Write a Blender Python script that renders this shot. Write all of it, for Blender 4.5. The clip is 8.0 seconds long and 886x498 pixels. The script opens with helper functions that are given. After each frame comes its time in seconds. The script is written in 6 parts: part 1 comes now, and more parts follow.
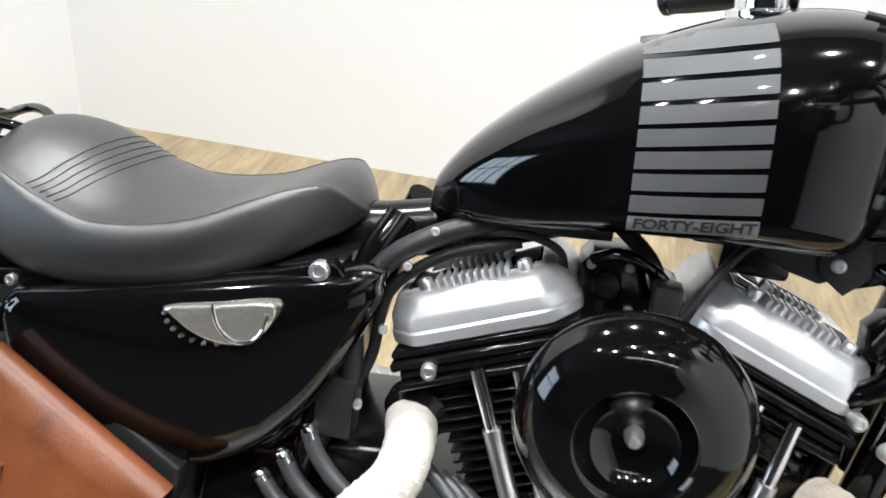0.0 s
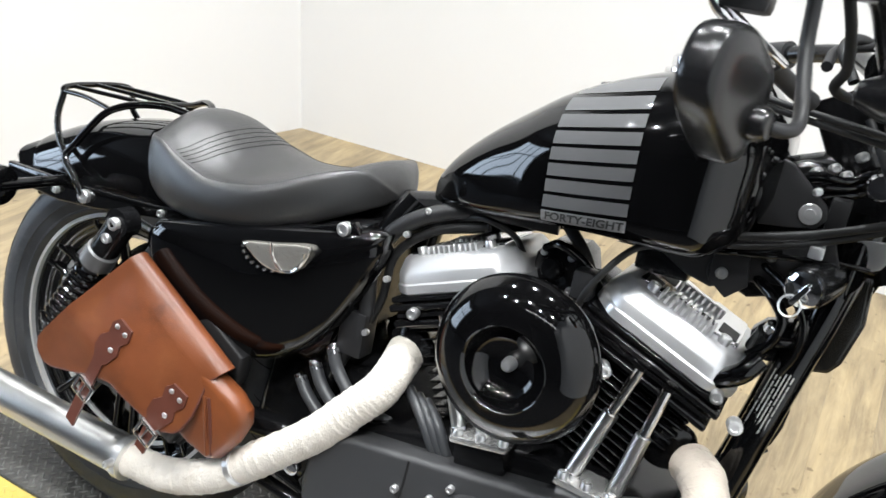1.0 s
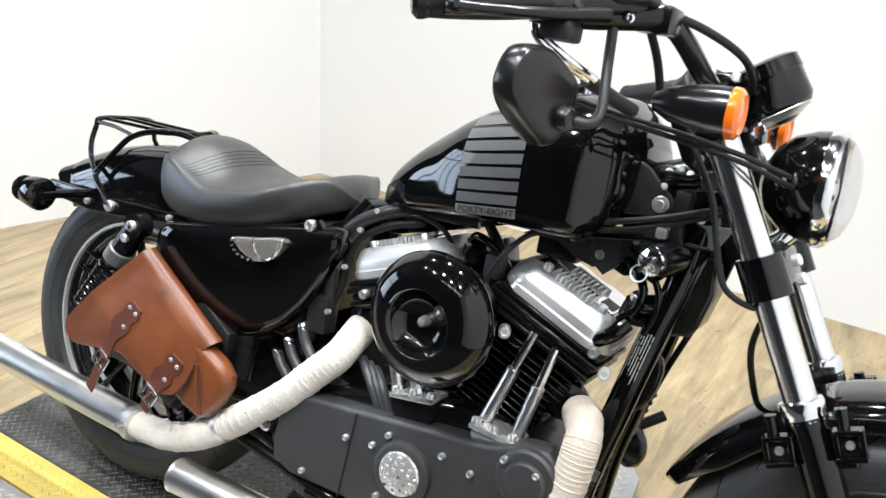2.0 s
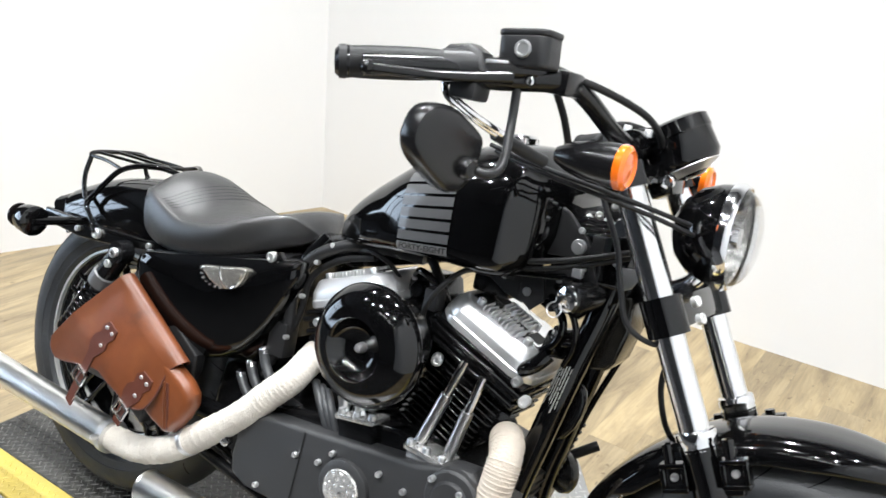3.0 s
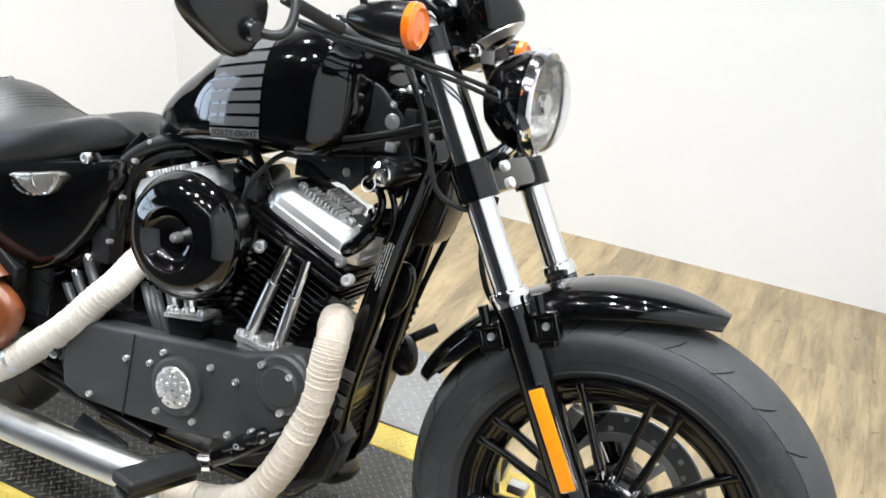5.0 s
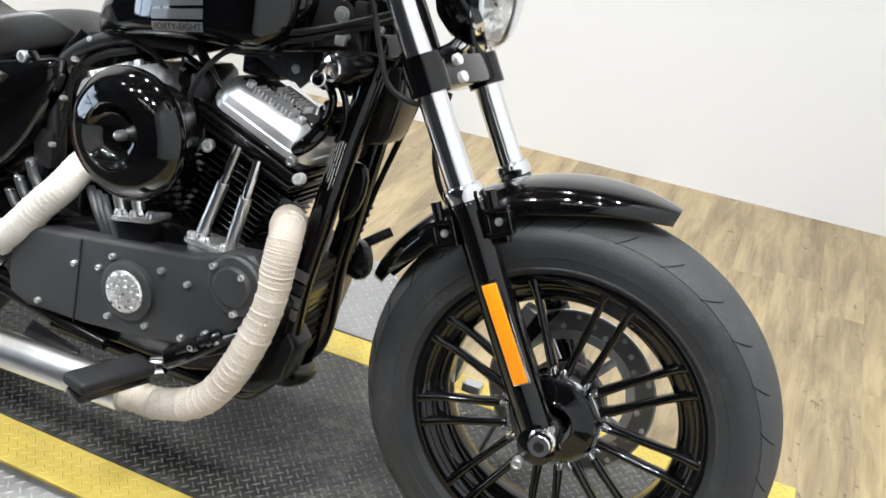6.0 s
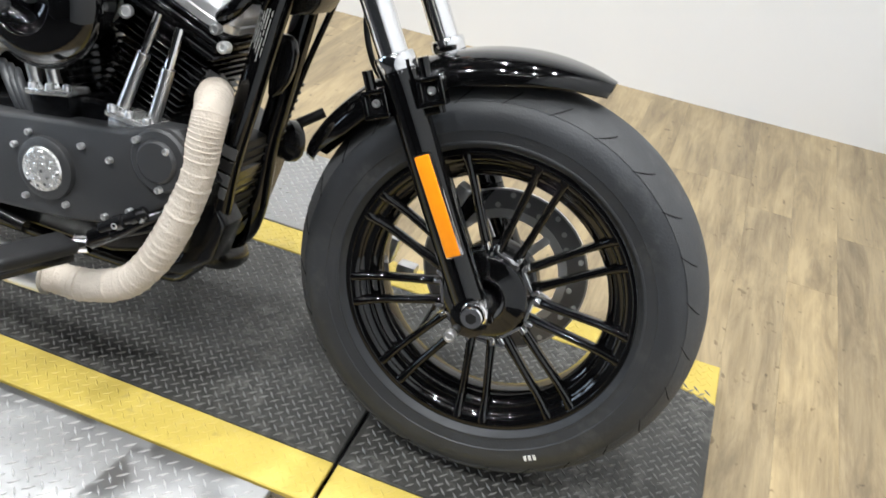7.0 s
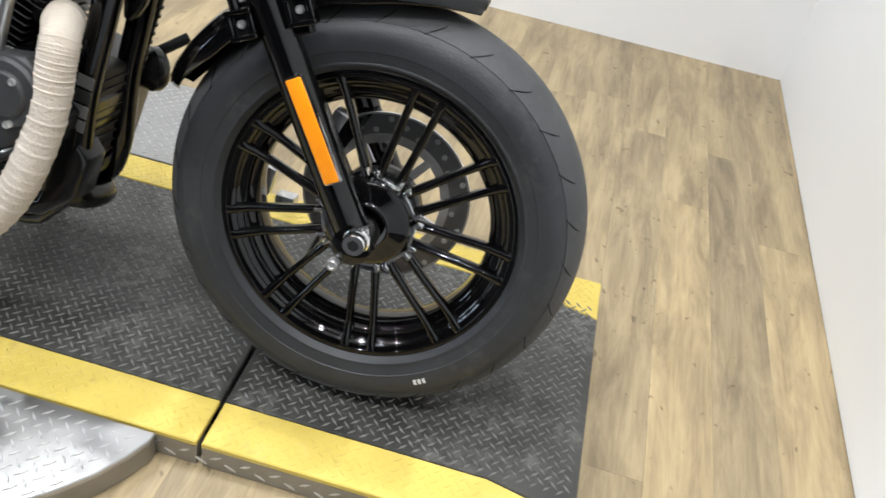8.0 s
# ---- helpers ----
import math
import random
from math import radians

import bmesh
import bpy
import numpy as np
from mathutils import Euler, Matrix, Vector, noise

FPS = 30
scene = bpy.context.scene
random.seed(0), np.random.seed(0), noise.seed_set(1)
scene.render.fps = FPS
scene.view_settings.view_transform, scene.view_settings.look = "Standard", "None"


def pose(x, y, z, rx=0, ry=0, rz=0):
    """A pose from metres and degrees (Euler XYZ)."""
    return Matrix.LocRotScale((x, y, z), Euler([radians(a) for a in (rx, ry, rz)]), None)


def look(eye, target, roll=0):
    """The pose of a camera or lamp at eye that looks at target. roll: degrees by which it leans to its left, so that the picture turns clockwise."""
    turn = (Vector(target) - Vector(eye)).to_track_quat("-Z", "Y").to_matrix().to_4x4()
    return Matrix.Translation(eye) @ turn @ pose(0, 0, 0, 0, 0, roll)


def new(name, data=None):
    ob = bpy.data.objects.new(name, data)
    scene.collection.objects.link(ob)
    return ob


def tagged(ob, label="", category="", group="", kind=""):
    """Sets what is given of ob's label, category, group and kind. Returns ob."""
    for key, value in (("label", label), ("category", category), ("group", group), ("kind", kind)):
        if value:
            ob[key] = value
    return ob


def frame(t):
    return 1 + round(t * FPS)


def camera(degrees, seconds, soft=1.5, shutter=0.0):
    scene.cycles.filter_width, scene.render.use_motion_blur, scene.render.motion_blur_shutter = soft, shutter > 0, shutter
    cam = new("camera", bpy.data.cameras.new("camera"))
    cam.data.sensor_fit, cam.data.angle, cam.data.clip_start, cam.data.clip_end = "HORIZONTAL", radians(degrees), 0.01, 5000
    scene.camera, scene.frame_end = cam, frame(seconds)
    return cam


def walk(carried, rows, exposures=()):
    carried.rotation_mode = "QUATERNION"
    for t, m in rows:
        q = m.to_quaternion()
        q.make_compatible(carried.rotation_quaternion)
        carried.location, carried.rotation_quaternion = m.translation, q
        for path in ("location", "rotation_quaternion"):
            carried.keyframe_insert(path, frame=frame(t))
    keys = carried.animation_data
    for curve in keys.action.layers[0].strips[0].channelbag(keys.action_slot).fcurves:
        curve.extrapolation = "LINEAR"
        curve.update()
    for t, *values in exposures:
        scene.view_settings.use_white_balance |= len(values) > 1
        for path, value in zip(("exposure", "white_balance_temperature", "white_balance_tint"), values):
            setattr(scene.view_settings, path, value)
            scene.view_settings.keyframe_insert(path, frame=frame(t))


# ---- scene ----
cam = camera(55.2, 8.0, soft=1.5, shutter=0.25)
PATH = [
    (0, (0.769, -0.635, 1.07), (0.463, 1.088, 0.101), 5.9),
    (0.5, (0.912, -0.761, 1.135), (0.396, 0.888, 0.127), 4.0),
    (1, (1.113, -0.801, 1.165), (0.286, 0.762, 0.23), 5.1),
    (1.2, (1.194, -0.831, 1.161), (0.293, 0.714, 0.266), 5.4),
    (2.3, (1.415, -0.996, 1.215), (0.479, 0.58, 0.414), 3.7),
    (2.5, (1.447, -1.012, 1.225), (0.521, 0.572, 0.428), 3.4),
    (3, (1.531, -0.969, 1.248), (0.511, 0.584, 0.508), 5.1),
    (3.5, (1.581, -0.933, 1.253), (0.611, 0.665, 0.541), 4.5),
    (4, (1.598, -0.934, 1.235), (0.714, 0.694, 0.481), 4.8),
    (4.2, (1.618, -0.939, 1.211), (0.749, 0.695, 0.453), 4.5),
    (5.5, (1.652, -0.932, 1.164), (0.955, 0.693, 0.229), 5.5),
    (6, (1.664, -0.937, 1.135), (1.023, 0.674, 0.137), 6.0),
    (6.5, (1.679, -0.939, 1.103), (1.107, 0.659, 0.044), 7.5),
    (7, (1.689, -0.946, 1.079), (1.23, 0.626, -0.069), 8.9),
    (7.5, (1.687, -0.956, 1.053), (1.361, 0.605, -0.155), 10.7),
    (8, (1.7, -0.935, 1.061), (1.532, 0.631, -0.172), 12.4),
]
walk(cam, [(t, look(eye, target, roll)) for t, eye, target, roll in PATH], exposures=((0, -0.08), (4.2, -0.08), (5.5, -0.16), (7, -0.28), (8, -0.34)))

# ---- light ----
world = bpy.data.worlds.new("showroom_air")
scene.world = world
world.use_nodes = True
world.node_tree.nodes["Background"].inputs[0].default_value = (0.9, 0.95, 1.0, 1)
world.node_tree.nodes["Background"].inputs[1].default_value = 0.3

FLOOR = -0.055
BAY_W, BAY_E, BAY_N = -0.95, 2.38, 1.859
CEIL = 3.4


def disc_lamp(x, y, z, size, watts, colour=(0.955, 0.982, 1.0), target=None, cone=130):
    data = bpy.data.lights.new("downlight_glow", "AREA")
    data.shape, data.size, data.energy, data.color, data.spread = "DISK", size, watts, colour, radians(cone)
    ob = new("downlight_glow", data)
    ob.matrix_world = look((x, y, z), target or (x, y + 0.001, 0))
    return ob


def panel_lamp(name, eye, target, w, h, watts, colour=(1, 1, 1)):
    data = bpy.data.lights.new(name, "AREA")
    data.shape, data.size, data.size_y, data.energy, data.color = "RECTANGLE", w, h, watts, colour
    ob = new(name, data)
    ob.matrix_world = look(eye, target)
    return ob


# ---- materials ----
def mat(name, colour, rough=0.5, metal=0.0, coat=0.0, spec=0.5, var=0.0, scale=20.0, bump=0.0, bscale=200.0, rvar=0.0, stretch=(1, 1, 1), coords="Object"):
    m = bpy.data.materials.new(name)
    m.use_nodes = True
    nt = m.node_tree
    b = nt.nodes["Principled BSDF"]
    b.inputs["Base Color"].default_value = (*colour, 1)
    b.inputs["Roughness"].default_value = rough
    b.inputs["Metallic"].default_value = metal
    b.inputs["Coat Weight"].default_value = coat
    b.inputs["Coat Roughness"].default_value = 0.03
    b.inputs["Specular IOR Level"].default_value = spec
    b.inputs["Coat IOR"].default_value = 1.5
    if not (var or bump or rvar):
        return m
    tc = nt.nodes.new("ShaderNodeTexCoord")
    mp = nt.nodes.new("ShaderNodeMapping")
    mp.inputs["Scale"].default_value = stretch
    nt.links.new(tc.outputs[coords], mp.inputs[0])
    n1 = nt.nodes.new("ShaderNodeTexNoise")
    n1.inputs["Scale"].default_value, n1.inputs["Detail"].default_value = scale, 6
    nt.links.new(mp.outputs[0], n1.inputs["Vector"])
    if var:
        mx = nt.nodes.new("ShaderNodeMix")
        mx.data_type = "RGBA"
        mx.inputs["A"].default_value = (*[c * (1 - var) for c in colour], 1)
        mx.inputs["B"].default_value = (*[min(1, c * (1 + var)) for c in colour], 1)
        nt.links.new(n1.outputs["Fac"], mx.inputs["Factor"])
        nt.links.new(mx.outputs["Result"], b.inputs["Base Color"])
    if rvar:
        mr = nt.nodes.new("ShaderNodeMapRange")
        mr.inputs["To Min"].default_value, mr.inputs["To Max"].default_value = max(0.02, rough - rvar), rough + rvar
        nt.links.new(n1.outputs["Fac"], mr.inputs["Value"])
        nt.links.new(mr.outputs[0], b.inputs["Roughness"])
    if bump:
        n2 = nt.nodes.new("ShaderNodeTexNoise")
        n2.inputs["Scale"].default_value, n2.inputs["Detail"].default_value = bscale, 4
        nt.links.new(mp.outputs[0], n2.inputs["Vector"])
        bp = nt.nodes.new("ShaderNodeBump")
        bp.inputs["Strength"].default_value, bp.inputs["Distance"].default_value = bump, 0.002
        nt.links.new(n2.outputs["Fac"], bp.inputs["Height"])
        nt.links.new(bp.outputs[0], b.inputs["Normal"])
    return m


def worn(m, colour, big, small, lo, hi, amount):
    """Lays patches of dust or scuffs with ragged edges over a material's colour; big, small: noise scales."""
    nt = m.node_tree
    b = nt.nodes["Principled BSDF"]
    tc = nt.nodes.new("ShaderNodeTexCoord")
    facs = []
    for sc, det in ((big, 3), (small, 8)):
        n = nt.nodes.new("ShaderNodeTexNoise")
        n.inputs["Scale"].default_value, n.inputs["Detail"].default_value, n.inputs["Roughness"].default_value = sc, det, 0.65
        nt.links.new(tc.outputs["Object"], n.inputs["Vector"])
        r = nt.nodes.new("ShaderNodeMapRange")
        r.inputs["From Min"].default_value, r.inputs["From Max"].default_value = lo, hi
        nt.links.new(n.outputs["Fac"], r.inputs["Value"])
        facs.append(r.outputs[0])
    mu = nt.nodes.new("ShaderNodeMath")
    mu.operation = "MULTIPLY"
    nt.links.new(facs[0], mu.inputs[0])
    nt.links.new(facs[1], mu.inputs[1])
    am = nt.nodes.new("ShaderNodeMath")
    am.operation = "MULTIPLY"
    am.inputs[1].default_value = amount
    nt.links.new(mu.outputs[0], am.inputs[0])
    mx = nt.nodes.new("ShaderNodeMix")
    mx.data_type = "RGBA"
    old = b.inputs["Base Color"]
    if old.is_linked:
        nt.links.new(old.links[0].from_socket, mx.inputs["A"])
    else:
        mx.inputs["A"].default_value = old.default_value
    mx.inputs["B"].default_value = (*colour, 1)
    nt.links.new(am.outputs[0], mx.inputs["Factor"])
    nt.links.new(mx.outputs["Result"], old)


def glow(name, colour, strength):
    m = bpy.data.materials.new(name)
    m.use_nodes = True
    b = m.node_tree.nodes["Principled BSDF"]
    b.inputs["Base Color"].default_value = (*colour, 1)
    b.inputs["Emission Color"].default_value = (*colour, 1)
    b.inputs["Emission Strength"].default_value = strength
    return m


GLOSS = mat("gloss_black_paint", (0.002, 0.002, 0.0022), 0.06, rvar=0.025, scale=6, var=0.2)
SATIN = mat("satin_black_paint", (0.006, 0.006, 0.0065), 0.2, spec=0.42, var=0.2, scale=30, rvar=0.06)
MATTE = mat("wrinkle_black_cover", (0.029, 0.0293, 0.0303), 0.43, spec=0.5, var=0.15, scale=15, bump=0.35, bscale=900, rvar=0.06)
PLASTIC = mat("grey_black_plastic", (0.017, 0.017, 0.018), 0.40, spec=0.4, var=0.15, scale=25, bump=0.1, bscale=700)
RUBBER = mat("tyre_rubber", (0.021, 0.0228, 0.026), 0.52, var=0.5, scale=11, bump=0.25, bscale=300, rvar=0.1)
TREAD = mat("dusty_tread_rubber", (0.042, 0.043, 0.045), 0.66, var=0.55, scale=14, bump=0.5, bscale=420, rvar=0.1)
RUBBER2 = mat("black_rubber", (0.01, 0.01, 0.0105), 0.5, spec=0.3, var=0.2, scale=20)
CHROME = mat("chrome", (0.82, 0.82, 0.83), 0.09, 1.0, rvar=0.03, scale=12)
RIMEDGE = mat("pale_polished_rim", (0.75, 0.75, 0.74), 0.32, 0.6, var=0.06, scale=20)
COLLAR = mat("grey_collar", (0.13, 0.13, 0.13), 0.4, 0.3, var=0.2, scale=60)
FORKCHROME = mat("fork_chrome", (0.86, 0.86, 0.865), 0.16, 1.0, rvar=0.04, scale=8)
TIMER = mat("embossed_chrome", (0.8, 0.79, 0.77), 0.26, 0.75, var=0.1, scale=60, bump=0.9, bscale=70, rvar=0.06)
ALU = mat("polished_aluminium", (0.77, 0.77, 0.775), 0.36, 0.72, var=0.05, scale=30, rvar=0.025, stretch=(1, 1, 6))
STEEL = mat("zinc_bolt_steel", (0.76, 0.76, 0.76), 0.33, 0.9, var=0.1, scale=60)
MUFF = mat("satin_chrome_muffler", (0.80, 0.79, 0.765), 0.31, 1.0, var=0.08, scale=25, rvar=0.07)
SEAT = mat("black_seat_vinyl", (0.015, 0.0145, 0.0145), 0.34, spec=1.0, var=0.2, scale=12, bump=0.25, bscale=1200, rvar=0.07)
STITCH = mat("grey_thread", (0.045, 0.045, 0.045), 0.7)
LEATHER = mat("tan_saddle_leather", (0.135, 0.0395, 0.0135), 0.38, var=0.85, scale=7, bump=0.2, bscale=600, rvar=0.08)
GUSSET = mat("burnished_gusset_leather", (0.15, 0.043, 0.0135), 0.33, var=0.9, scale=14, bump=0.2, bscale=600, rvar=0.08)
LEATHER2 = mat("dark_oxblood_leather", (0.085, 0.026, 0.016), 0.4, var=0.3, scale=30, bump=0.2, bscale=600)
WRAP = mat("white_exhaust_wrap", (0.60, 0.555, 0.49), 0.85, var=0.16, scale=22, bump=1.0, bscale=260)
# Same tape as WRAP with a darker, warmer base.
FRONTWRAP = mat("darker_exhaust_wrap", (0.54, 0.475, 0.40), 0.85, var=0.16, scale=22, bump=1.0, bscale=260)
DECAL = mat("silver_grey_decal", (0.082, 0.082, 0.084), 0.6, 0.0, spec=0.25, coat=0.35, var=0.06, scale=30)
STRIP = mat("pale_grey_strip", (0.17, 0.17, 0.172), 0.5, coat=0.3, var=0.06, scale=30)
INK = mat("decal_dark_ink", (0.02, 0.02, 0.02), 0.4, coat=0.8)
ORANGE = mat("amber_reflector", (0.95, 0.29, 0.01), 0.18, coat=0.8, var=0.12, scale=90)
AMBER = mat("amber_lens", (0.9, 0.17, 0.008), 0.12, coat=0.8, var=0.15, scale=60)
# The faint olive in this black imitates a reflection of the tan floor.
DARKPLATE = mat("floor_tinted_black", (0.012, 0.011, 0.009), 0.16, spec=0.6, var=0.3, scale=30)
WHITE_STICKER = mat("pale_sticker_print", (0.55, 0.55, 0.54), 0.5)
DARKGREY = mat("oil_line_rubber", (0.045, 0.047, 0.05), 0.4, var=0.2, scale=30)
DISC = mat("brake_disc_steel", (0.30, 0.30, 0.305), 0.38, 1.0, var=0.1, scale=50, rvar=0.1)
REFLECTOR = mat("headlight_reflector", (0.74, 0.73, 0.70), 0.16, 0.95, var=0.05, scale=30, bump=1.0, bscale=70)
SMOKED = mat("smoked_lens", (0.01, 0.008, 0.008), 0.1)
GLASS = bpy.data.materials.new("clear_lens")
GLASS.use_nodes = True
_g = GLASS.node_tree.nodes["Principled BSDF"]
_g.inputs["Transmission Weight"].default_value, _g.inputs["Roughness"].default_value, _g.inputs["IOR"].default_value = 1.0, 0.0, 1.03
_g.inputs["Coat Weight"].default_value, _g.inputs["Coat Roughness"].default_value = 1.0, 0.0
WALL = mat("white_wall_paint", (0.80, 0.80, 0.80), 0.55, var=0.02, scale=1.2, bump=0.05, bscale=150)
DARKWALL = mat("dark_closing_wall", (0.05, 0.05, 0.052), 0.7, var=0.1, scale=2)
CEILM = mat("ceiling_paint", (0.06, 0.06, 0.06), 0.8, var=0.05, scale=3)
BLACKTREAD = mat("worn_black_tread", (0.19, 0.187, 0.178), 0.32, 0.35, var=0.55, scale=18, rvar=0.12)
YELLOW = mat("safety_yellow_paint", (0.52, 0.395, 0.085), 0.42, var=0.18, scale=14, rvar=0.1, bump=0.1, bscale=300)
BLACKDECK = mat("black_painted_deck", (0.038, 0.037, 0.034), 0.34, var=0.85, scale=6, rvar=0.12, bump=0.1, bscale=300)
SILVERDECK = mat("bare_aluminium_deck", (0.42, 0.42, 0.42), 0.33, 0.92, var=0.15, scale=8, rvar=0.1, bump=0.1, bscale=300)
worn(BLACKDECK, (0.17, 0.165, 0.15), 5, 45, 0.46, 0.62, 0.75)
worn(BLACKDECK, (0.012, 0.012, 0.012), 3.5, 18, 0.45, 0.65, 0.6)
worn(BLACKDECK, (0.11, 0.105, 0.092), 38, 120, 0.50, 0.62, 0.6)
worn(YELLOW, (0.20, 0.15, 0.06), 9, 60, 0.53, 0.68, 0.6)
worn(YELLOW, (0.62, 0.50, 0.20), 6, 30, 0.50, 0.68, 0.5)
worn(SILVERDECK, (0.16, 0.15, 0.14), 6, 40, 0.48, 0.66, 0.6)
worn(WRAP, (0.36, 0.27, 0.17), 4, 14, 0.5, 0.68, 0.55)
worn(FRONTWRAP, (0.30, 0.21, 0.13), 4, 14, 0.48, 0.68, 0.6)
worn(LEATHER, (0.06, 0.018, 0.0075), 6, 26, 0.45, 0.66, 0.7)
worn(LEATHER, (0.215, 0.077, 0.027), 5, 20, 0.5, 0.7, 0.6)
worn(RUBBER, (0.075, 0.075, 0.072), 7, 40, 0.50, 0.68, 0.5)
worn(TREAD, (0.10, 0.098, 0.092), 9, 60, 0.48, 0.68, 0.55)
SILVERTREAD = mat("worn_bright_tread", (0.62, 0.615, 0.6), 0.3, 0.75, var=0.2, scale=15, rvar=0.08)
STEELEDGE = mat("galvanised_edge", (0.27, 0.255, 0.23), 0.4, 0.7, var=0.3, scale=15)


def wood():
    """Pale vinyl planks: long soft figure, fine grain lines, grey-brown clouds and a few small dark knots."""
    m = bpy.data.materials.new("pale_oak_vinyl_plank")
    m.use_nodes = True
    nt = m.node_tree
    b = nt.nodes["Principled BSDF"]
    b.inputs["Roughness"].default_value = 0.4
    tc, oi = nt.nodes.new("ShaderNodeTexCoord"), nt.nodes.new("ShaderNodeObjectInfo")
    sh = nt.nodes.new("ShaderNodeVectorMath")
    sh.operation = "SCALE"
    sh.inputs[0].default_value = (31, 17, 5)
    nt.links.new(oi.outputs["Random"], sh.inputs["Scale"])
    ad = nt.nodes.new("ShaderNodeVectorMath")
    nt.links.new(tc.outputs["Object"], ad.inputs[0])
    nt.links.new(sh.outputs[0], ad.inputs[1])

    def noise(scale, stretch, detail, distort=0.0, rough=0.55):
        mp, n = nt.nodes.new("ShaderNodeMapping"), nt.nodes.new("ShaderNodeTexNoise")
        mp.inputs["Scale"].default_value = stretch
        nt.links.new(ad.outputs[0], mp.inputs[0])
        nt.links.new(mp.outputs[0], n.inputs["Vector"])
        n.inputs["Scale"].default_value, n.inputs["Detail"].default_value = scale, detail
        n.inputs["Distortion"].default_value, n.inputs["Roughness"].default_value = distort, rough
        return n.outputs["Fac"]

    def ramp(value, p0, c0, p1, c1):
        r = nt.nodes.new("ShaderNodeValToRGB")
        r.color_ramp.elements[0].position, r.color_ramp.elements[0].color = p0, (*c0, 1)
        r.color_ramp.elements[1].position, r.color_ramp.elements[1].color = p1, (*c1, 1)
        nt.links.new(value, r.inputs[0])
        return r.outputs[0]

    def times(a, c, share):
        mx = nt.nodes.new("ShaderNodeMix")
        mx.data_type, mx.blend_type = "RGBA", "MULTIPLY"
        mx.inputs["Factor"].default_value = share
        nt.links.new(a, mx.inputs["A"])
        nt.links.new(c, mx.inputs["B"])
        return mx.outputs["Result"]

    clouds = noise(7.0, (2.6, 0.42, 1), 6, 0.5, 0.68)
    grain = noise(60.0, (2.6, 0.13, 1), 4)
    knots = noise(34.0, (1.3, 0.9, 1), 2, 0.2)
    col = ramp(clouds, 0.33, (0.212, 0.163, 0.098), 0.62, (0.425, 0.333, 0.194))
    col = times(col, ramp(grain, 0.3, (0.76, 0.73, 0.68), 0.62, (1, 1, 1)), 0.6)
    col = times(col, ramp(knots, 0.255, (0.2, 0.15, 0.11), 0.325, (1, 1, 1)), 0.62)
    col = times(col, ramp(oi.outputs["Random"], 0.0, (0.80, 0.80, 0.82), 1.0, (1.0, 0.985, 0.95)), 1.0)
    nt.links.new(col, b.inputs["Base Color"])
    bp = nt.nodes.new("ShaderNodeBump")
    bp.inputs["Strength"].default_value, bp.inputs["Distance"].default_value = 0.12, 0.001
    nt.links.new(grain, bp.inputs["Height"])
    nt.links.new(bp.outputs[0], b.inputs["Normal"])
    return m


WOOD = wood()


# ---- mesh tools ----
def finish(bm, angle=38):
    me = bpy.data.meshes.new("mesh")
    bmesh.ops.recalc_face_normals(bm, faces=bm.faces)
    bm.to_mesh(me)
    bm.free()
    me.polygons.foreach_set("use_smooth", [True] * len(me.polygons))
    me.set_sharp_from_angle(angle=radians(angle))
    return me


def part(name, bm, material, parent=None, label="", angle=38):
    me = bm if isinstance(bm, bpy.types.Mesh) else finish(bm, angle)
    me.name = name
    if material and not me.materials:
        me.materials.append(material)
    ob = new(name, me)
    if parent:
        ob.parent = parent
    return tagged(ob, label) if label else ob


def thing(name, label, category, at=None, group="", kind=""):
    ob = new(name)
    ob.empty_display_size = 0.05
    if at:
        ob.matrix_world = at
    return tagged(ob, label, category, group, kind)


def curve_points(pts, n=6):
    """Catmull-Rom through the points."""
    p = [Vector(q) for q in pts]
    p = [2 * p[0] - p[1], *p, 2 * p[-1] - p[-2]]
    out = []
    for i in range(1, len(p) - 2):
        for k in range(n):
            t = k / n
            a, b, c, d = p[i - 1], p[i], p[i + 1], p[i + 2]
            out.append(0.5 * (2 * b + (c - a) * t + (2 * a - 5 * b + 4 * c - d) * t * t + (3 * b - a - 3 * c + d) * t ** 3))
    out.append(p[-2])
    return out


def ring_loft(bm, rings, caps=True, closed=False):
    vs = [[bm.verts.new(v) for v in r] for r in rings]
    n = len(vs[0])
    for a, b in zip(vs, vs[1:] + ([vs[0]] if closed else [])):
        for i in range(n):
            bm.faces.new((a[i], a[(i + 1) % n], b[(i + 1) % n], b[i]))
    if caps and not closed:
        bm.faces.new(vs[0][::-1])
        bm.faces.new(vs[-1])
    return bm


def tube(pts, r, seg=12, smooth=6, bm=None, wave=None):
    """A pipe along the points; r: one radius, or a radius for each point of the smoothed path by wave(i, n)."""
    bm = bm or bmesh.new()
    path = curve_points(pts, smooth) if smooth else [Vector(p) for p in pts]
    n = len(path)
    tans = [(path[min(i + 1, n - 1)] - path[max(i - 1, 0)]).normalized() for i in range(n)]
    up = tans[0].orthogonal().normalized()
    rings = []
    for i, (p, t) in enumerate(zip(path, tans)):
        up = (up - up.dot(t) * t).normalized()
        side = t.cross(up)
        rr = wave(i / (n - 1)) if wave else (r if not isinstance(r, (tuple, list)) else r[0] + (r[1] - r[0]) * i / (n - 1))
        rings.append([p + rr * (math.cos(a) * up + math.sin(a) * side) for a in [2 * math.pi * k / seg for k in range(seg)]])
    return ring_loft(bm, rings)


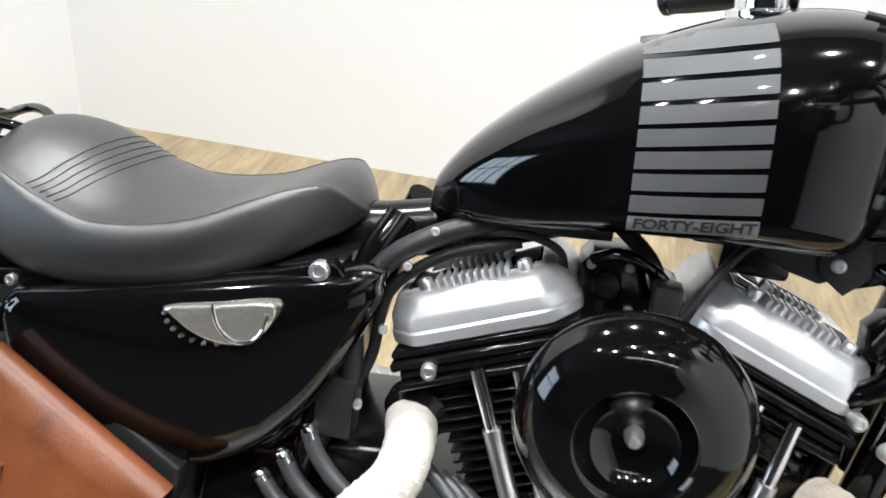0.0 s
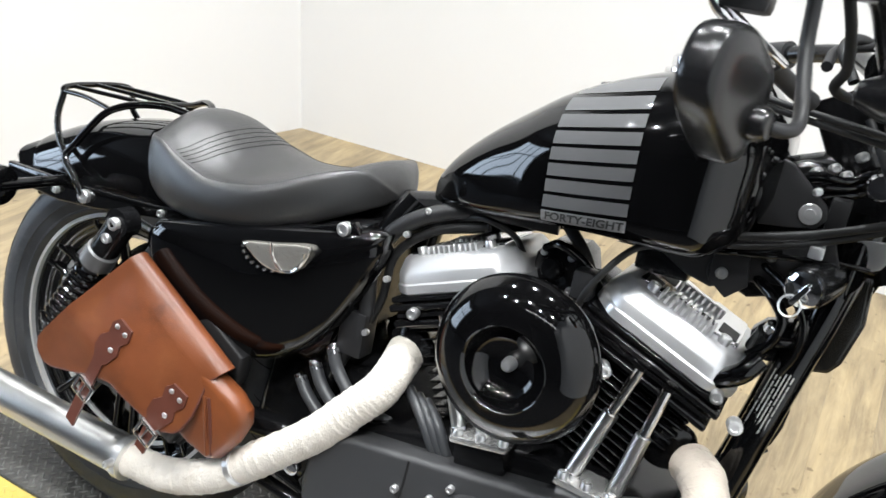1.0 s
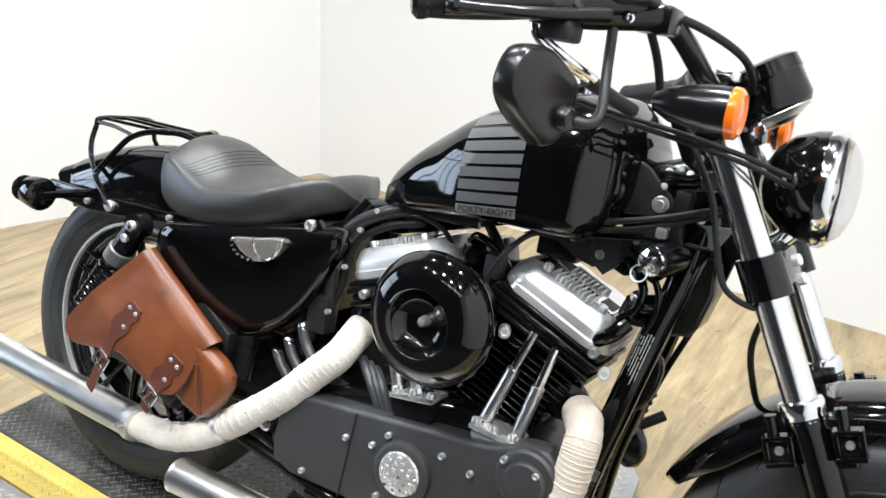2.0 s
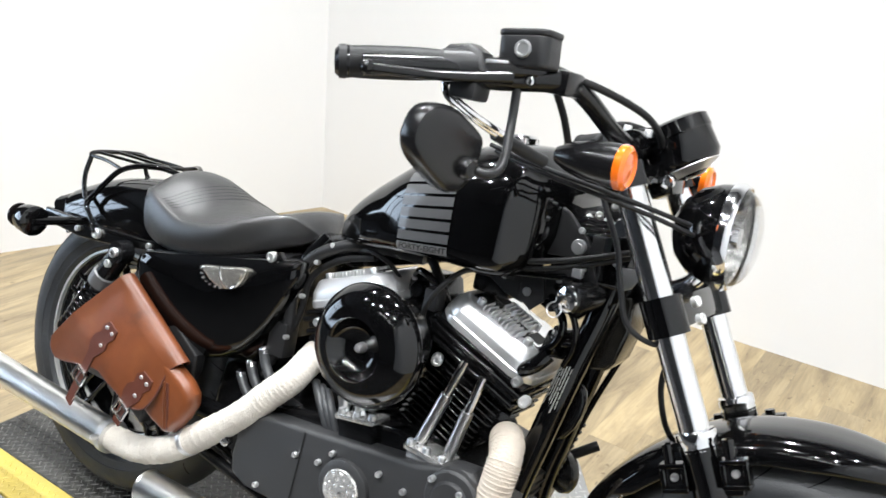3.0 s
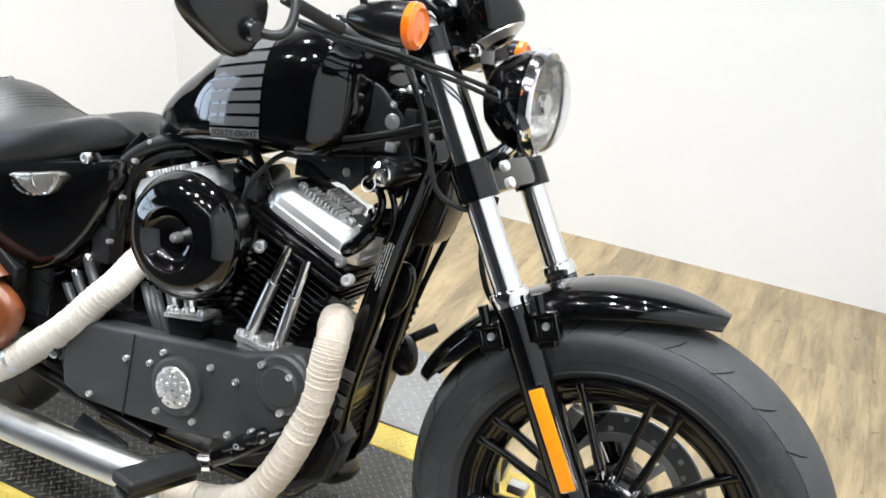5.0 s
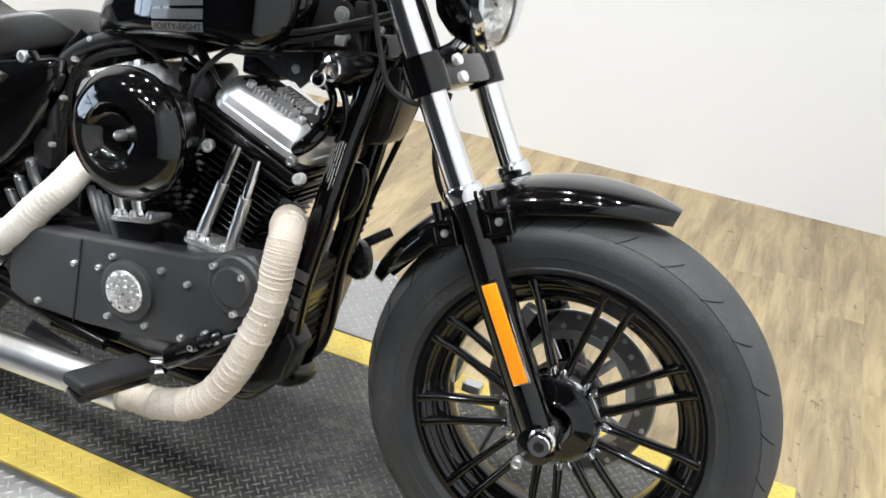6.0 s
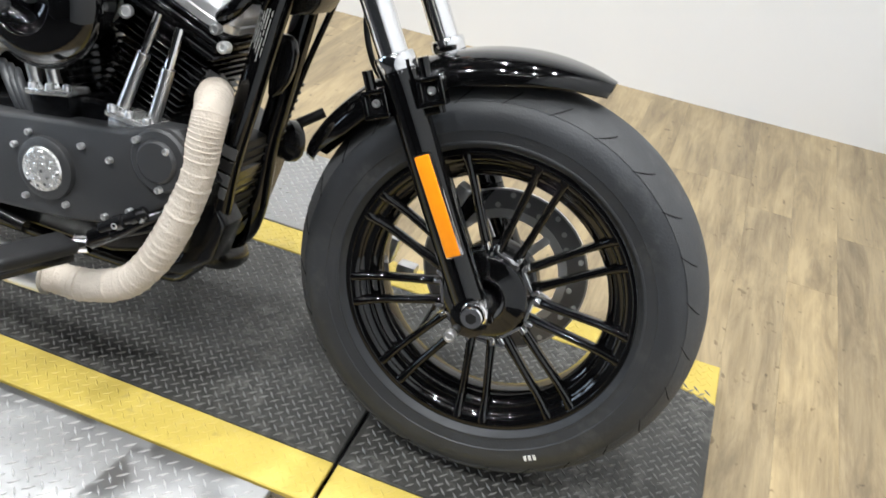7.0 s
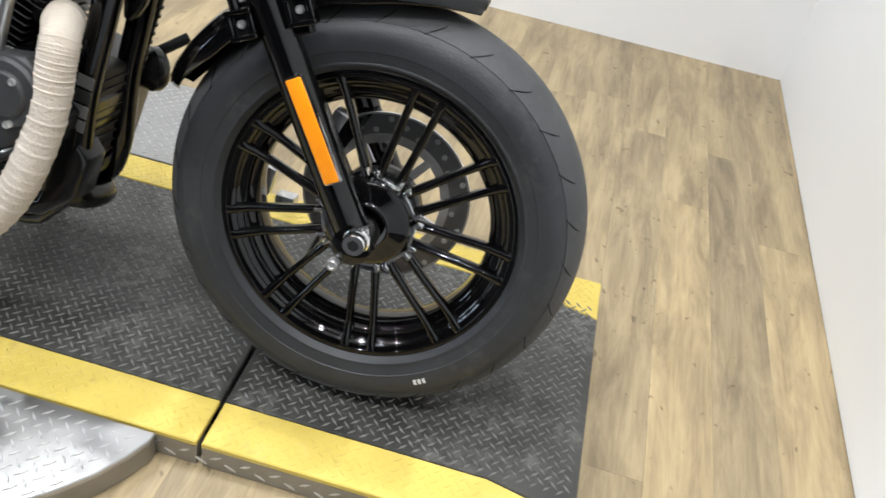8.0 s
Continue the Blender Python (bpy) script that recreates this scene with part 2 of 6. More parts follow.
def lathe(profile, centre, axis, seg=32, bm=None, caps=True):
    """Profile rows of (radius, distance along axis)."""
    bm = bm or bmesh.new()
    ax = Vector(axis).normalized()
    u = ax.orthogonal().normalized()
    w = ax.cross(u)
    rings = [[Vector(centre) + h * ax + max(r, 1e-4) * (math.cos(a) * u + math.sin(a) * w) for a in [2 * math.pi * k / seg for k in range(seg)]] for r, h in profile]
    return ring_loft(bm, rings, caps)


def torus_profile(profile, centre, seg=64, bm=None):
    """A closed profile of (radius, y) swept round the y axis through centre."""
    bm = bm or bmesh.new()
    c = Vector(centre)
    rings = [[c + Vector((r * math.cos(a), y, r * math.sin(a))) for r, y in profile] for a in [2 * math.pi * k / seg for k in range(seg)]]
    return ring_loft(bm, rings, closed=True)


def box(x0, x1, y0, y1, z0, z1, bevel=0.0, bm=None, m=None, segs=2):
    t = bmesh.new()
    bmesh.ops.create_cube(t, size=1)
    for v in t.verts:
        v.co = Vector((x0 + (v.co.x + 0.5) * (x1 - x0), y0 + (v.co.y + 0.5) * (y1 - y0), z0 + (v.co.z + 0.5) * (z1 - z0)))
    if bevel:
        bmesh.ops.bevel(t, geom=t.edges[:], offset=bevel, segments=segs, affect="EDGES", profile=0.6)
    if m:
        t.transform(m)
    return merge(bm, t)


def merge(bm, t):
    if bm is None:
        return t
    me = bpy.data.meshes.new("tmp")
    t.to_mesh(me)
    t.free()
    bm.from_mesh(me)
    bpy.data.meshes.remove(me)
    return bm


def slab(outline, y0, y1, bevel=0.004, round_pts=0, segs=3, bm=None, m=None, both=True):
    """A plate with an outline in x and z, between two depths, with rounded rims."""
    pts = [(x, 0, z) for x, z in outline]
    if round_pts:
        loop = [*pts[-2:], *pts, *pts[:2]]
        sm = curve_points(loop, round_pts)
        pts = [tuple(p) for p in sm[2 * round_pts: -2 * round_pts - 1 + 0]][: len(pts) * round_pts]
    t = bmesh.new()
    a = [t.verts.new((p[0], y0, p[2])) for p in pts]
    b = [t.verts.new((p[0], y1, p[2])) for p in pts]
    fa, fb = t.faces.new(a), t.faces.new(b[::-1])
    n = len(pts)
    for i in range(n):
        t.faces.new((a[i], b[i], b[(i + 1) % n], a[(i + 1) % n]))
    bmesh.ops.recalc_face_normals(t, faces=t.faces)
    if bevel:
        es = list(fa.edges) + (list(fb.edges) if both else [])
        bmesh.ops.bevel(t, geom=es, offset=bevel, segments=segs, affect="EDGES", profile=0.5)
    if m:
        t.transform(m)
    return merge(bm, t)


def oval_rings(stations, power_up=2.4, power_dn=3.0, seg=40):
    """Rings for a body lofted along x: rows of x, bottom, widest height, top, half width, centre y."""
    rings = []
    for x, zb, zm, zt, hw in stations:
        ring = []
        for k in range(seg):
            a = 2 * math.pi * k / seg
            c, s = math.cos(a), math.sin(a)
            pw = power_up if s >= 0 else power_dn
            d = (abs(c) ** pw + abs(s) ** pw) ** (-1 / pw)
            ring.append(Vector((x, hw * d * c, zm + d * s * ((zt - zm) if s >= 0 else (zm - zb)))))
        rings.append(ring)
    return rings


def spline_rows(rows, n=4):
    a = np.array(rows, float)
    out = []
    for i in range(len(a) - 1):
        p0, p1, p2, p3 = a[max(i - 1, 0)], a[i], a[i + 1], a[min(i + 2, len(a) - 1)]
        for k in range(n):
            t = k / n
            out.append(0.5 * (2 * p1 + (p2 - p0) * t + (2 * p0 - 5 * p1 + 4 * p2 - p3) * t * t + (3 * p1 - p0 - 3 * p2 + p3) * t ** 3))
    out.append(a[-1])
    return [tuple(r) for r in out]


def bolt(centre, axis, r=0.006, h=0.006, parent=None, material=None, label=""):
    bm = lathe([(r * 0.3, -h), (r, -h), (r, h * 0.6), (r * 0.86, h * 0.82), (r * 0.52, h * 0.86), (r * 0.46, h * 0.6), (r * 0.05, h * 0.58)], centre, axis, 12)
    return part("bolt", bm, material or STEEL, parent, label)

# ---- the room ----
ROOM_W, ROOM_E, ROOM_S = -5.5, 6.5, -7.0


def wall(name, x0, x1, y0, y1, z0, z1, material, label):
    return tagged(part(name, box(x0, x1, y0, y1, z0, z1), material), label, "wall", kind="structure")


WN = tagged(part("wall_north", box(-9.0, 5.0, 0.0, 0.12, FLOOR, CEIL), WALL), "plain white painted wall behind the motorcycle", "wall", kind="structure")
WN.matrix_world = pose(BAY_E, BAY_N, 0, 0, 0, 1.4)
WW = wall("wall_bay_west", -0.1, 0.0, -1.65, 0.03, FLOOR, CEIL, WALL, "plain white painted partition wall beside the lift")
WW.matrix_world = pose(BAY_W, BAY_N - 0.08, 0, 0, 0, -19)
# The stretch south of y -1.6 is unseen, added to brighten the fork chrome.
wall("wall_bay_east", BAY_E, BAY_E + 0.1, -3.4, BAY_N, FLOOR, CEIL, WALL, "plain white painted wall before the wheel, lengthened unseen to brighten reflections")
# Unseen walls that close the room, kept dark to darken what paint and chrome reflect.
wall("wall_east", ROOM_E, ROOM_E + 0.12, ROOM_S, BAY_N, FLOOR, CEIL, DARKWALL, "unseen dark wall that closes the room")
wall("wall_south", ROOM_W, ROOM_E, ROOM_S - 0.12, ROOM_S, FLOOR, CEIL, DARKWALL, "unseen dark wall that closes the room")
# west wall with a window opening
WY0, WY1, WZ0, WZ1 = -4.0, -0.9, 0.3, 2.8
bm = box(ROOM_W - 0.12, ROOM_W, ROOM_S, WY0, FLOOR, CEIL)
bm = box(ROOM_W - 0.12, ROOM_W, WY1, BAY_N, FLOOR, CEIL, bm=bm)
bm = box(ROOM_W - 0.12, ROOM_W, WY0, WY1, FLOOR, WZ0, bm=bm)
bm = box(ROOM_W - 0.12, ROOM_W, WY0, WY1, WZ1, CEIL, bm=bm)
tagged(part("wall_west", bm, DARKWALL), "unseen dark wall that closes the room, with a wide window", "wall", kind="structure")
tagged(part("ceiling", box(ROOM_W, ROOM_E, ROOM_S, BAY_N, CEIL, CEIL + 0.1), CEILM), "plain grey painted ceiling", "ceiling", kind="structure")
win = thing("window_1", "wide daylight window with dark frame bars", "window", kind="structure")
for k in range(5):
    y = WY0 + (WY1 - WY0) * k / 4
    part("window_bar", box(ROOM_W - 0.09, ROOM_W - 0.02, y - 0.03, y + 0.03, WZ0, WZ1), SATIN, win)
part("window_bar", box(ROOM_W - 0.09, ROOM_W - 0.02, WY0, WY1, 1.75, 1.81), SATIN, win)
DAY = glow("daylight_sky", (0.68, 0.82, 1.0), 9.0)
tagged(part("backdrop", box(ROOM_W - 0.6, ROOM_W - 0.55, WY0 - 1, WY1 + 1, WZ0 - 1, WZ1 + 0.8), DAY), "pale blue daylight outside the window", "sky", kind="structure")

floor = tagged(part("floor", box(ROOM_W, ROOM_E, ROOM_S, BAY_N, FLOOR - 0.1, FLOOR - 0.003), WOOD), "pale oak wood-look plank floor with brown knots", "floor", kind="structure")
# Unseen dark cover, added so that gloss black parts reflect a dark floor.
DARKFLOOR = mat("dark_floor_cover", (0.03, 0.03, 0.031), 0.9, spec=0.1, var=0.3, scale=60, bump=0.4, bscale=900)
tagged(part("floor_dark_cover", box(ROOM_W + 0.01, ROOM_E - 0.01, ROOM_S + 0.01, -0.72, FLOOR - 0.002, FLOOR + 0.004, 0.002, segs=1), DARKFLOOR), "unseen dark floor cover, added to darken reflections", "floor", kind="structure")
PL_W, PL_L, GAP = 0.12, 1.22, 0.00012


plank_meshes = {}


def plank_mesh(length):
    if length in plank_meshes:
        return plank_meshes[length]
    me = finish(box(-PL_W / 2 + GAP, PL_W / 2 - GAP, -length / 2 + GAP, length / 2 - GAP, -0.002, 0.0, 0.00015, segs=1))
    me.materials.append(WOOD)
    plank_meshes[length] = me
    return me


rng = random.Random(4)
for i in range(-12, 20):
    x = 0.03 + i * PL_W
    end = BAY_N + (x - BAY_E) * math.tan(radians(1.4)) + 0.02
    y0 = -0.71
    y1 = y0 + PL_L * (0.2 + 0.8 * rng.random())
    while y0 < end - 0.01:
        y1 = min(y1, end)
        ob = new("plank", plank_mesh(round(y1 - y0, 3)))
        ob.parent = floor
        ob.location = (x, (y0 + y1) / 2, FLOOR)
        y0, y1 = y1, y1 + PL_L

# ---- ceiling lights ----
LAMPS = [(-0.9, -1.3), (-0.2, -1.7), (0.5, -1.2), (1.1, -1.6), (1.8, -1.3), (-0.6, 0.4), (0.4, 0.7), (1.3, 0.5), (2.0, 0.1)]
LAMP_BODY = mat("white_lamp_housing", (0.7, 0.7, 0.7), 0.4)
can_mesh = finish(lathe([(0.03, 0.16), (0.05, 0.155), (0.055, 0.02), (0.075, 0.0), (0.07, -0.005), (0.052, 0.012), (0.03, 0.1)], (0, 0, 0), (0, 0, 1), 20, caps=False))
can_mesh.materials.append(LAMP_BODY)
for x, y in LAMPS:
    can = tagged(new("ceiling_spot", can_mesh), "small round white ceiling spotlight", "light", "ceiling spotlights")
    can.location = (x, y, CEIL - 0.16)
    disc_lamp(x, y, CEIL - 0.165, 0.08, 23 if y < -0.5 else (38 if x < 1.0 else 22), cone=112 if y < -0.5 else 130)
for x in (0.9, 1.5, 2.1):
    tagged(part("tube_light", box(x - 0.06, x + 0.06, -3.3, -1.9, CEIL - 0.06, CEIL, 0.01), LAMP_BODY), "long white fluorescent tube light on the ceiling", "light", "tube lights")
    panel_lamp("tube_glow", (x, -2.6, CEIL - 0.065), (x, -2.599, 0), 1.3, 0.06, 7)

# ---- the lift ----
DX0, DX1, NEAR, FAR, SEAM = -0.29, 1.892, -0.199, 0.437, 1.322
TURN = Matrix.Translation((1.32, 0, 0)) @ Matrix.Rotation(radians(1.2), 4, "Z") @ Matrix.Translation((-1.32, 0, 0))


def treads(x0, x1, y0, y1, z, keep=None, pitch=0.0148, length=0.0185, width=0.0046, high=0.0019):
    """Raised bars of diamond plate, each pointing at the flank of the next, in one mesh."""
    verts, faces = [], []
    n_side = int((x1 - x0 + y1 - y0) / pitch / 1.414) + 2
    for i in range(n_side):
        for j in range(-n_side, n_side):
            cx, cy = x0 + (i - j) * pitch * 0.7071, y0 + (i + j) * pitch * 0.7071
            if not (x0 + 0.005 < cx < x1 - 0.005 and y0 + 0.005 < cy < y1 - 0.005):
                continue
            if keep and not keep(cx, cy):
                continue
            a = radians(45 if (i + j) % 2 else -45)
            c, s = math.cos(a), math.sin(a)
            n = len(verts)
            for u, v, h in ((-length / 2, 0, 0), (0, -width / 2, 0), (length / 2, 0, 0), (0, width / 2, 0), (-length * 0.3, 0, high), (0, -width * 0.22, high), (length * 0.3, 0, high), (0, width * 0.22, high)):
                verts.append((cx + c * u - s * v, cy + s * u + c * v, z + h))
            for k in range(4):
                faces.append((n + k, n + (k + 1) % 4, n + 4 + (k + 1) % 4, n + 4 + k))
            faces.append((n + 4, n + 5, n + 6, n + 7))
    me = bpy.data.meshes.new("treads")
    me.from_pydata(verts, [], faces)
    return me


def plate(outline, z0, z1, bevel=0.002):
    """A level plate with an outline in x and y."""
    m = Matrix(((1, 0, 0, 0), (0, 0, 1, 0), (0, 1, 0, 0), (0, 0, 0, 1)))
    return slab([(x, y) for x, y in outline], z0, z1, bevel, segs=1, m=m)


lift = thing("motorcycle_lift", "low lift table with black diamond-plate deck and yellow edges", "lift table", TURN @ pose(0.8, 0.1, FLOOR))
lift_in = pose(-0.8, -0.1, -FLOOR)


def lift_part(name, bm, material, label="", parent=None, kind=""):
    ob = part(name, bm, material, parent or lift, label)
    if parent is None:
        ob.matrix_parent_inverse = Matrix.Identity(4)
        ob.matrix_local = lift_in
    return tagged(ob, kind=kind) if kind else ob


INN, INF = -0.111, 0.357
CH0 = 1.752
for x0, x1 in ((DX0, SEAM - 0.004), (SEAM + 0.004, DX1)):
    if x1 == DX1:
        deck = [(x0, INN), (CH0, INN), (DX1, INN - 0.03), (DX1, INF - 0.035), (CH0, INF), (x0, INF)]
        far = [(x0, INF + 0.002), (CH0, INF + 0.002), (DX1, INF - 0.033), (DX1, FAR), (x0, FAR)]
        near = [(x0, NEAR), (CH0 - 0.02, NEAR), (DX1, NEAR - 0.02 + 0.025), (DX1, INN - 0.032), (CH0, INN - 0.002), (x0, INN - 0.002)]
    else:
        deck = [(x0, INN), (x1, INN), (x1, INF), (x0, INF)]
        near = [(x0, NEAR), (x1, NEAR), (x1, INN - 0.002), (x0, INN - 0.002)]
        far = [(x0, INF + 0.002), (x1, INF + 0.002), (x1, FAR), (x0, FAR)]
    lift_part("deck_plate", plate(deck, -0.012, 0.0), BLACKDECK, "black painted diamond plate")
    lift_part("edge_stripe", plate(near, -0.012, 0.0), YELLOW, "yellow painted diamond-plate edge")
    lift_part("edge_stripe", plate(far, -0.012, 0.0), YELLOW, "yellow painted diamond-plate edge")
    lift_part("treads", treads(x0 + 0.004, x1 - 0.004, INN, INF, 0.0), BLACKTREAD, kind="stuff")
    lift_part("treads", treads(x0 + 0.004, (x1 if x1 < DX1 else CH0) - 0.004, NEAR, INN, 0.0, high=0.0009), YELLOW, kind="stuff")
    lift_part("treads", treads(x0 + 0.004, x1 - 0.004, INF, FAR, 0.0, high=0.0009), YELLOW, kind="stuff")
    lift_part("side_rail", box(x0, x1 - (0.12 if x1 == DX1 else 0), NEAR, NEAR + 0.03, -0.054, -0.012, 0.002), STEELEDGE, "galvanised steel edge rail")
    lift_part("side_rail", box(x0, x1, FAR - 0.03, FAR, -0.054, -0.012, 0.002), STEELEDGE, "galvanised steel edge rail")
lozenge = finish(slab([(-0.010, 0), (0, -0.0022), (0.010, 0), (0, 0.0022)], -0.0012, 0.0012, 0))
lozenge.materials.append(SILVERTREAD)
for k in range(22):
    o = new("rail_lozenge", lozenge)
    o.parent = lift
    o.matrix_local = lift_in @ Matrix.Translation((1.205 + 0.0235 * k + (0.003 if k > 4 else 0), NEAR - 0.0004, -0.026 - 0.014 * (k % 2))) @ Matrix.Rotation(radians(28 if k % 2 else -28), 4, "Y")
lift_part("base_frame", box(-0.1, 1.7, -0.12, 0.34, FLOOR, -0.013, 0.004), SATIN, "black steel base under the deck")
lift_part("front_bar", box(DX1 - 0.03, DX1, NEAR + 0.03, FAR - 0.03, -0.054, -0.013, 0.002), STEELEDGE)

# side wings of bare tread plate
wing_near = thing("side_wing", "bare aluminium diamond-plate wing with rounded corner", "lift wing", TURN @ pose(0.5, NEAR - 0.15, 0), "lift wings")
WING = [(0.90, -0.56), (1.02, -0.47), (1.095, -0.408), (1.145, -0.367), (1.178, -0.337), (1.212, -0.297), (1.238, -0.255), (1.254, -0.22), (1.256, NEAR - 0.004)]
out_n = [(-0.2, -0.56)] + WING + [(-0.2, NEAR - 0.004)]


def on_wing(x, y):
    """Inside the wing's curved front edge."""
    return x < float(np.interp(y, [q[1] for q in WING], [q[0] for q in WING])) - 0.012


w = part("wing_skirt", plate([(x - 0.002 if x > 0 else x + 0.002, y) for x, y in out_n], -0.0545, -0.0125), STEELEDGE, wing_near, "dull galvanised skirt under the wing")
w.matrix_local = pose(-0.5, -(NEAR - 0.15), 0)
w = part("wing_plate", plate(out_n, -0.012, -0.001), SILVERDECK, wing_near)
w.matrix_local = pose(-0.5, -(NEAR - 0.15), 0)
w = tagged(part("treads", treads(-0.2, 1.25, -0.55, NEAR - 0.006, -0.001, pitch=0.0185, length=0.0215, width=0.0046, keep=on_wing), SILVERTREAD, wing_near), kind="stuff")
w.matrix_local = pose(-0.5, -(NEAR - 0.15), 0)
wing_far = thing("side_wing", "bare aluminium diamond-plate wing beyond the deck", "lift wing", TURN @ pose(0.4, FAR + 0.15, 0), "lift wings")
for name, bm, ma in (("wing_plate", plate([(-0.2, FAR + 0.004), (1.02, FAR + 0.004), (1.0, FAR + 0.16), (0.88, FAR + 0.32), (-0.2, FAR + 0.32)], -0.02, -0.001), SILVERDECK), ("treads", treads(-0.19, 0.99, FAR + 0.008, FAR + 0.31, -0.001, pitch=0.0185, length=0.0215, width=0.0046, keep=lambda x, y: x < 1.0 - max(0, y - FAR - 0.14) * 0.7), SILVERTREAD), ("wing_leg", box(0.0, 0.7, FAR + 0.08, FAR + 0.28, FLOOR, -0.021, 0.004), STEELEDGE)):
    w = part(name, bm, ma, wing_far)
    w.matrix_local = pose(-0.4, -(FAR + 0.15), 0)
    if name == "treads":
        tagged(w, kind="stuff")

# ---- the motorcycle: x ahead, y to its left, z up, leaning on its stand ----
BIKE = Matrix.Translation((1.495, 0, 0)) @ pose(0, 0, 0, 0, 0, 1.4) @ pose(0, 0, 0, -13.0) @ Matrix.Translation((-1.495, 0, 0))
bike = thing("motorcycle", "gloss black cruiser motorcycle leaning on its stand on the lift", "motorcycle", BIKE)
AX = Vector((1.482, 0, 0.313))
RAX = Vector((0.112, 0, 0.314))


def b(name, bm, material, label="", parent=None, angle=38):
    return part(name, bm, material, parent or bike, label, angle)


# -- front wheel
def tyre_profile(R, r, hw):
    """A fat section with a raised ring where the sidewall meets the tread, and another at the bead."""
    pts = []
    for k in range(-10, 11):
        a = k / 10 * radians(100)
        pts.append((R - 0.052 + 0.052 * math.cos(a), hw * math.sin(a)))
    side = [(R - 0.0645, hw * 0.985), (R - 0.0655, hw * 0.965), (R - 0.080, hw * 0.925), (R - 0.081, hw * 0.935), (R - 0.084, hw * 0.93), (R - 0.085, hw * 0.90), (r + 0.008, hw * 0.79), (r, hw * 0.66)]
    return pts + side + [(r - 0.006, 0)] + [(q, -y) for q, y in side[::-1]]


def tread_profile(R, hw, half=60):
    """A thin band of worn rubber over the crown and shoulders."""
    arcs = [radians(-half + 2 * half * k / 18) for k in range(19)]
    out = [(R - 0.052 + 0.0528 * math.cos(a), (hw + 0.0008) * math.sin(a)) for a in arcs]
    return out + [(R - 0.052 + 0.0505 * math.cos(a), (hw - 0.0015) * math.sin(a)) for a in arcs[::-1]]


RIM = [(0.2225, -0.0525), (0.2245, -0.050), (0.221, -0.042), (0.208, -0.039), (0.196, -0.034), (0.188, -0.022), (0.184, 0), (0.188, 0.022), (0.196, 0.034), (0.208, 0.039), (0.221, 0.042), (0.224, 0.046), (0.221, 0.049), (0.205, 0.046), (0.185, 0.036), (0.178, 0.02), (0.175, 0), (0.1755, -0.018), (0.1765, -0.026), (0.1785, -0.0285), (0.1825, -0.0295), (0.1870, -0.0345), (0.1895, -0.0395), (0.1925, -0.0408), (0.1965, -0.0415), (0.2000, -0.0445), (0.2030, -0.0492), (0.2065, -0.0510), (0.2125, -0.0525), (0.219, -0.0538)]
GROOVE_SHADE = mat("groove_shade", (0.006, 0.006, 0.006), 0.9, spec=0.1)


def groove_mesh(R, hw, side, t0=38, t1=62, slant=4.5, w=0.0013):
    """A thin raised strip slanting over the tyre's shoulder, coloured near black as a groove's shade."""
    bm = bmesh.new()
    rows = []
    for k in range(9):
        t, a = radians(t0 + (t1 - t0) * k / 8), radians(slant) * (k / 8) ** 1.4
        taper = 0.35 + 0.65 * math.sin(math.pi * (k + 0.6) / 9.2)
        row = []
        for dw, dh in ((-1, -0.002), (-1, 0.0012), (1, 0.0012), (1, -0.002)):
            rr = R - 0.052 + (0.052 + dh) * math.cos(t)
            aa = a + dw * w * taper / R
            row.append((rr * math.cos(aa), side * (hw + dh) * math.sin(t), rr * math.sin(aa)))
        rows.append(row)
    me = finish(ring_loft(bm, rows))
    me.materials.append(GROOVE_SHADE)
    return me


def spoke_mesh():
    """One spoke along +x from hub to rim, in the wheel's plane."""
    bm = bmesh.new()
    rings = []
    for r, y, wd, dp in ((0.050, -0.030, 0.0085, 0.010), (0.07, -0.034, 0.007, 0.010), (0.12, -0.036, 0.0055, 0.0095), (0.165, -0.037, 0.0055, 0.009), (0.186, -0.040, 0.006, 0.0085), (0.200, -0.0455, 0.0062, 0.007), (0.2085, -0.049, 0.0075, 0.005), (0.214, -0.0515, 0.006, 0.003)):
        rings.append([(r, y + dp * dy, wd * dz) for dy, dz in ((-1, -0.45), (-1, 0.45), (-0.55, 1), (0.6, 1), (1, 0.5), (1, -0.5), (0.6, -1), (-0.55, -1))])
    me = finish(ring_loft(bm, rings), 85)
    me.materials.append(GLOSS)
    return me


def clip_mesh():
    """The bright bracket that holds a pair of spokes at the hub."""
    bm = box(0.0645, 0.0705, -0.0490, -0.040, -0.02, 0.02, 0.001, segs=1)
    for z in (-0.019, 0.019):
        bm = box(0.066, 0.0795, -0.0505, -0.040, z - 0.0036, z + 0.0036, 0.0012, bm, segs=1)
    return finish(bm)


sp, clip_me = spoke_mesh(), clip_mesh()
clip_me.materials.append(CHROME)


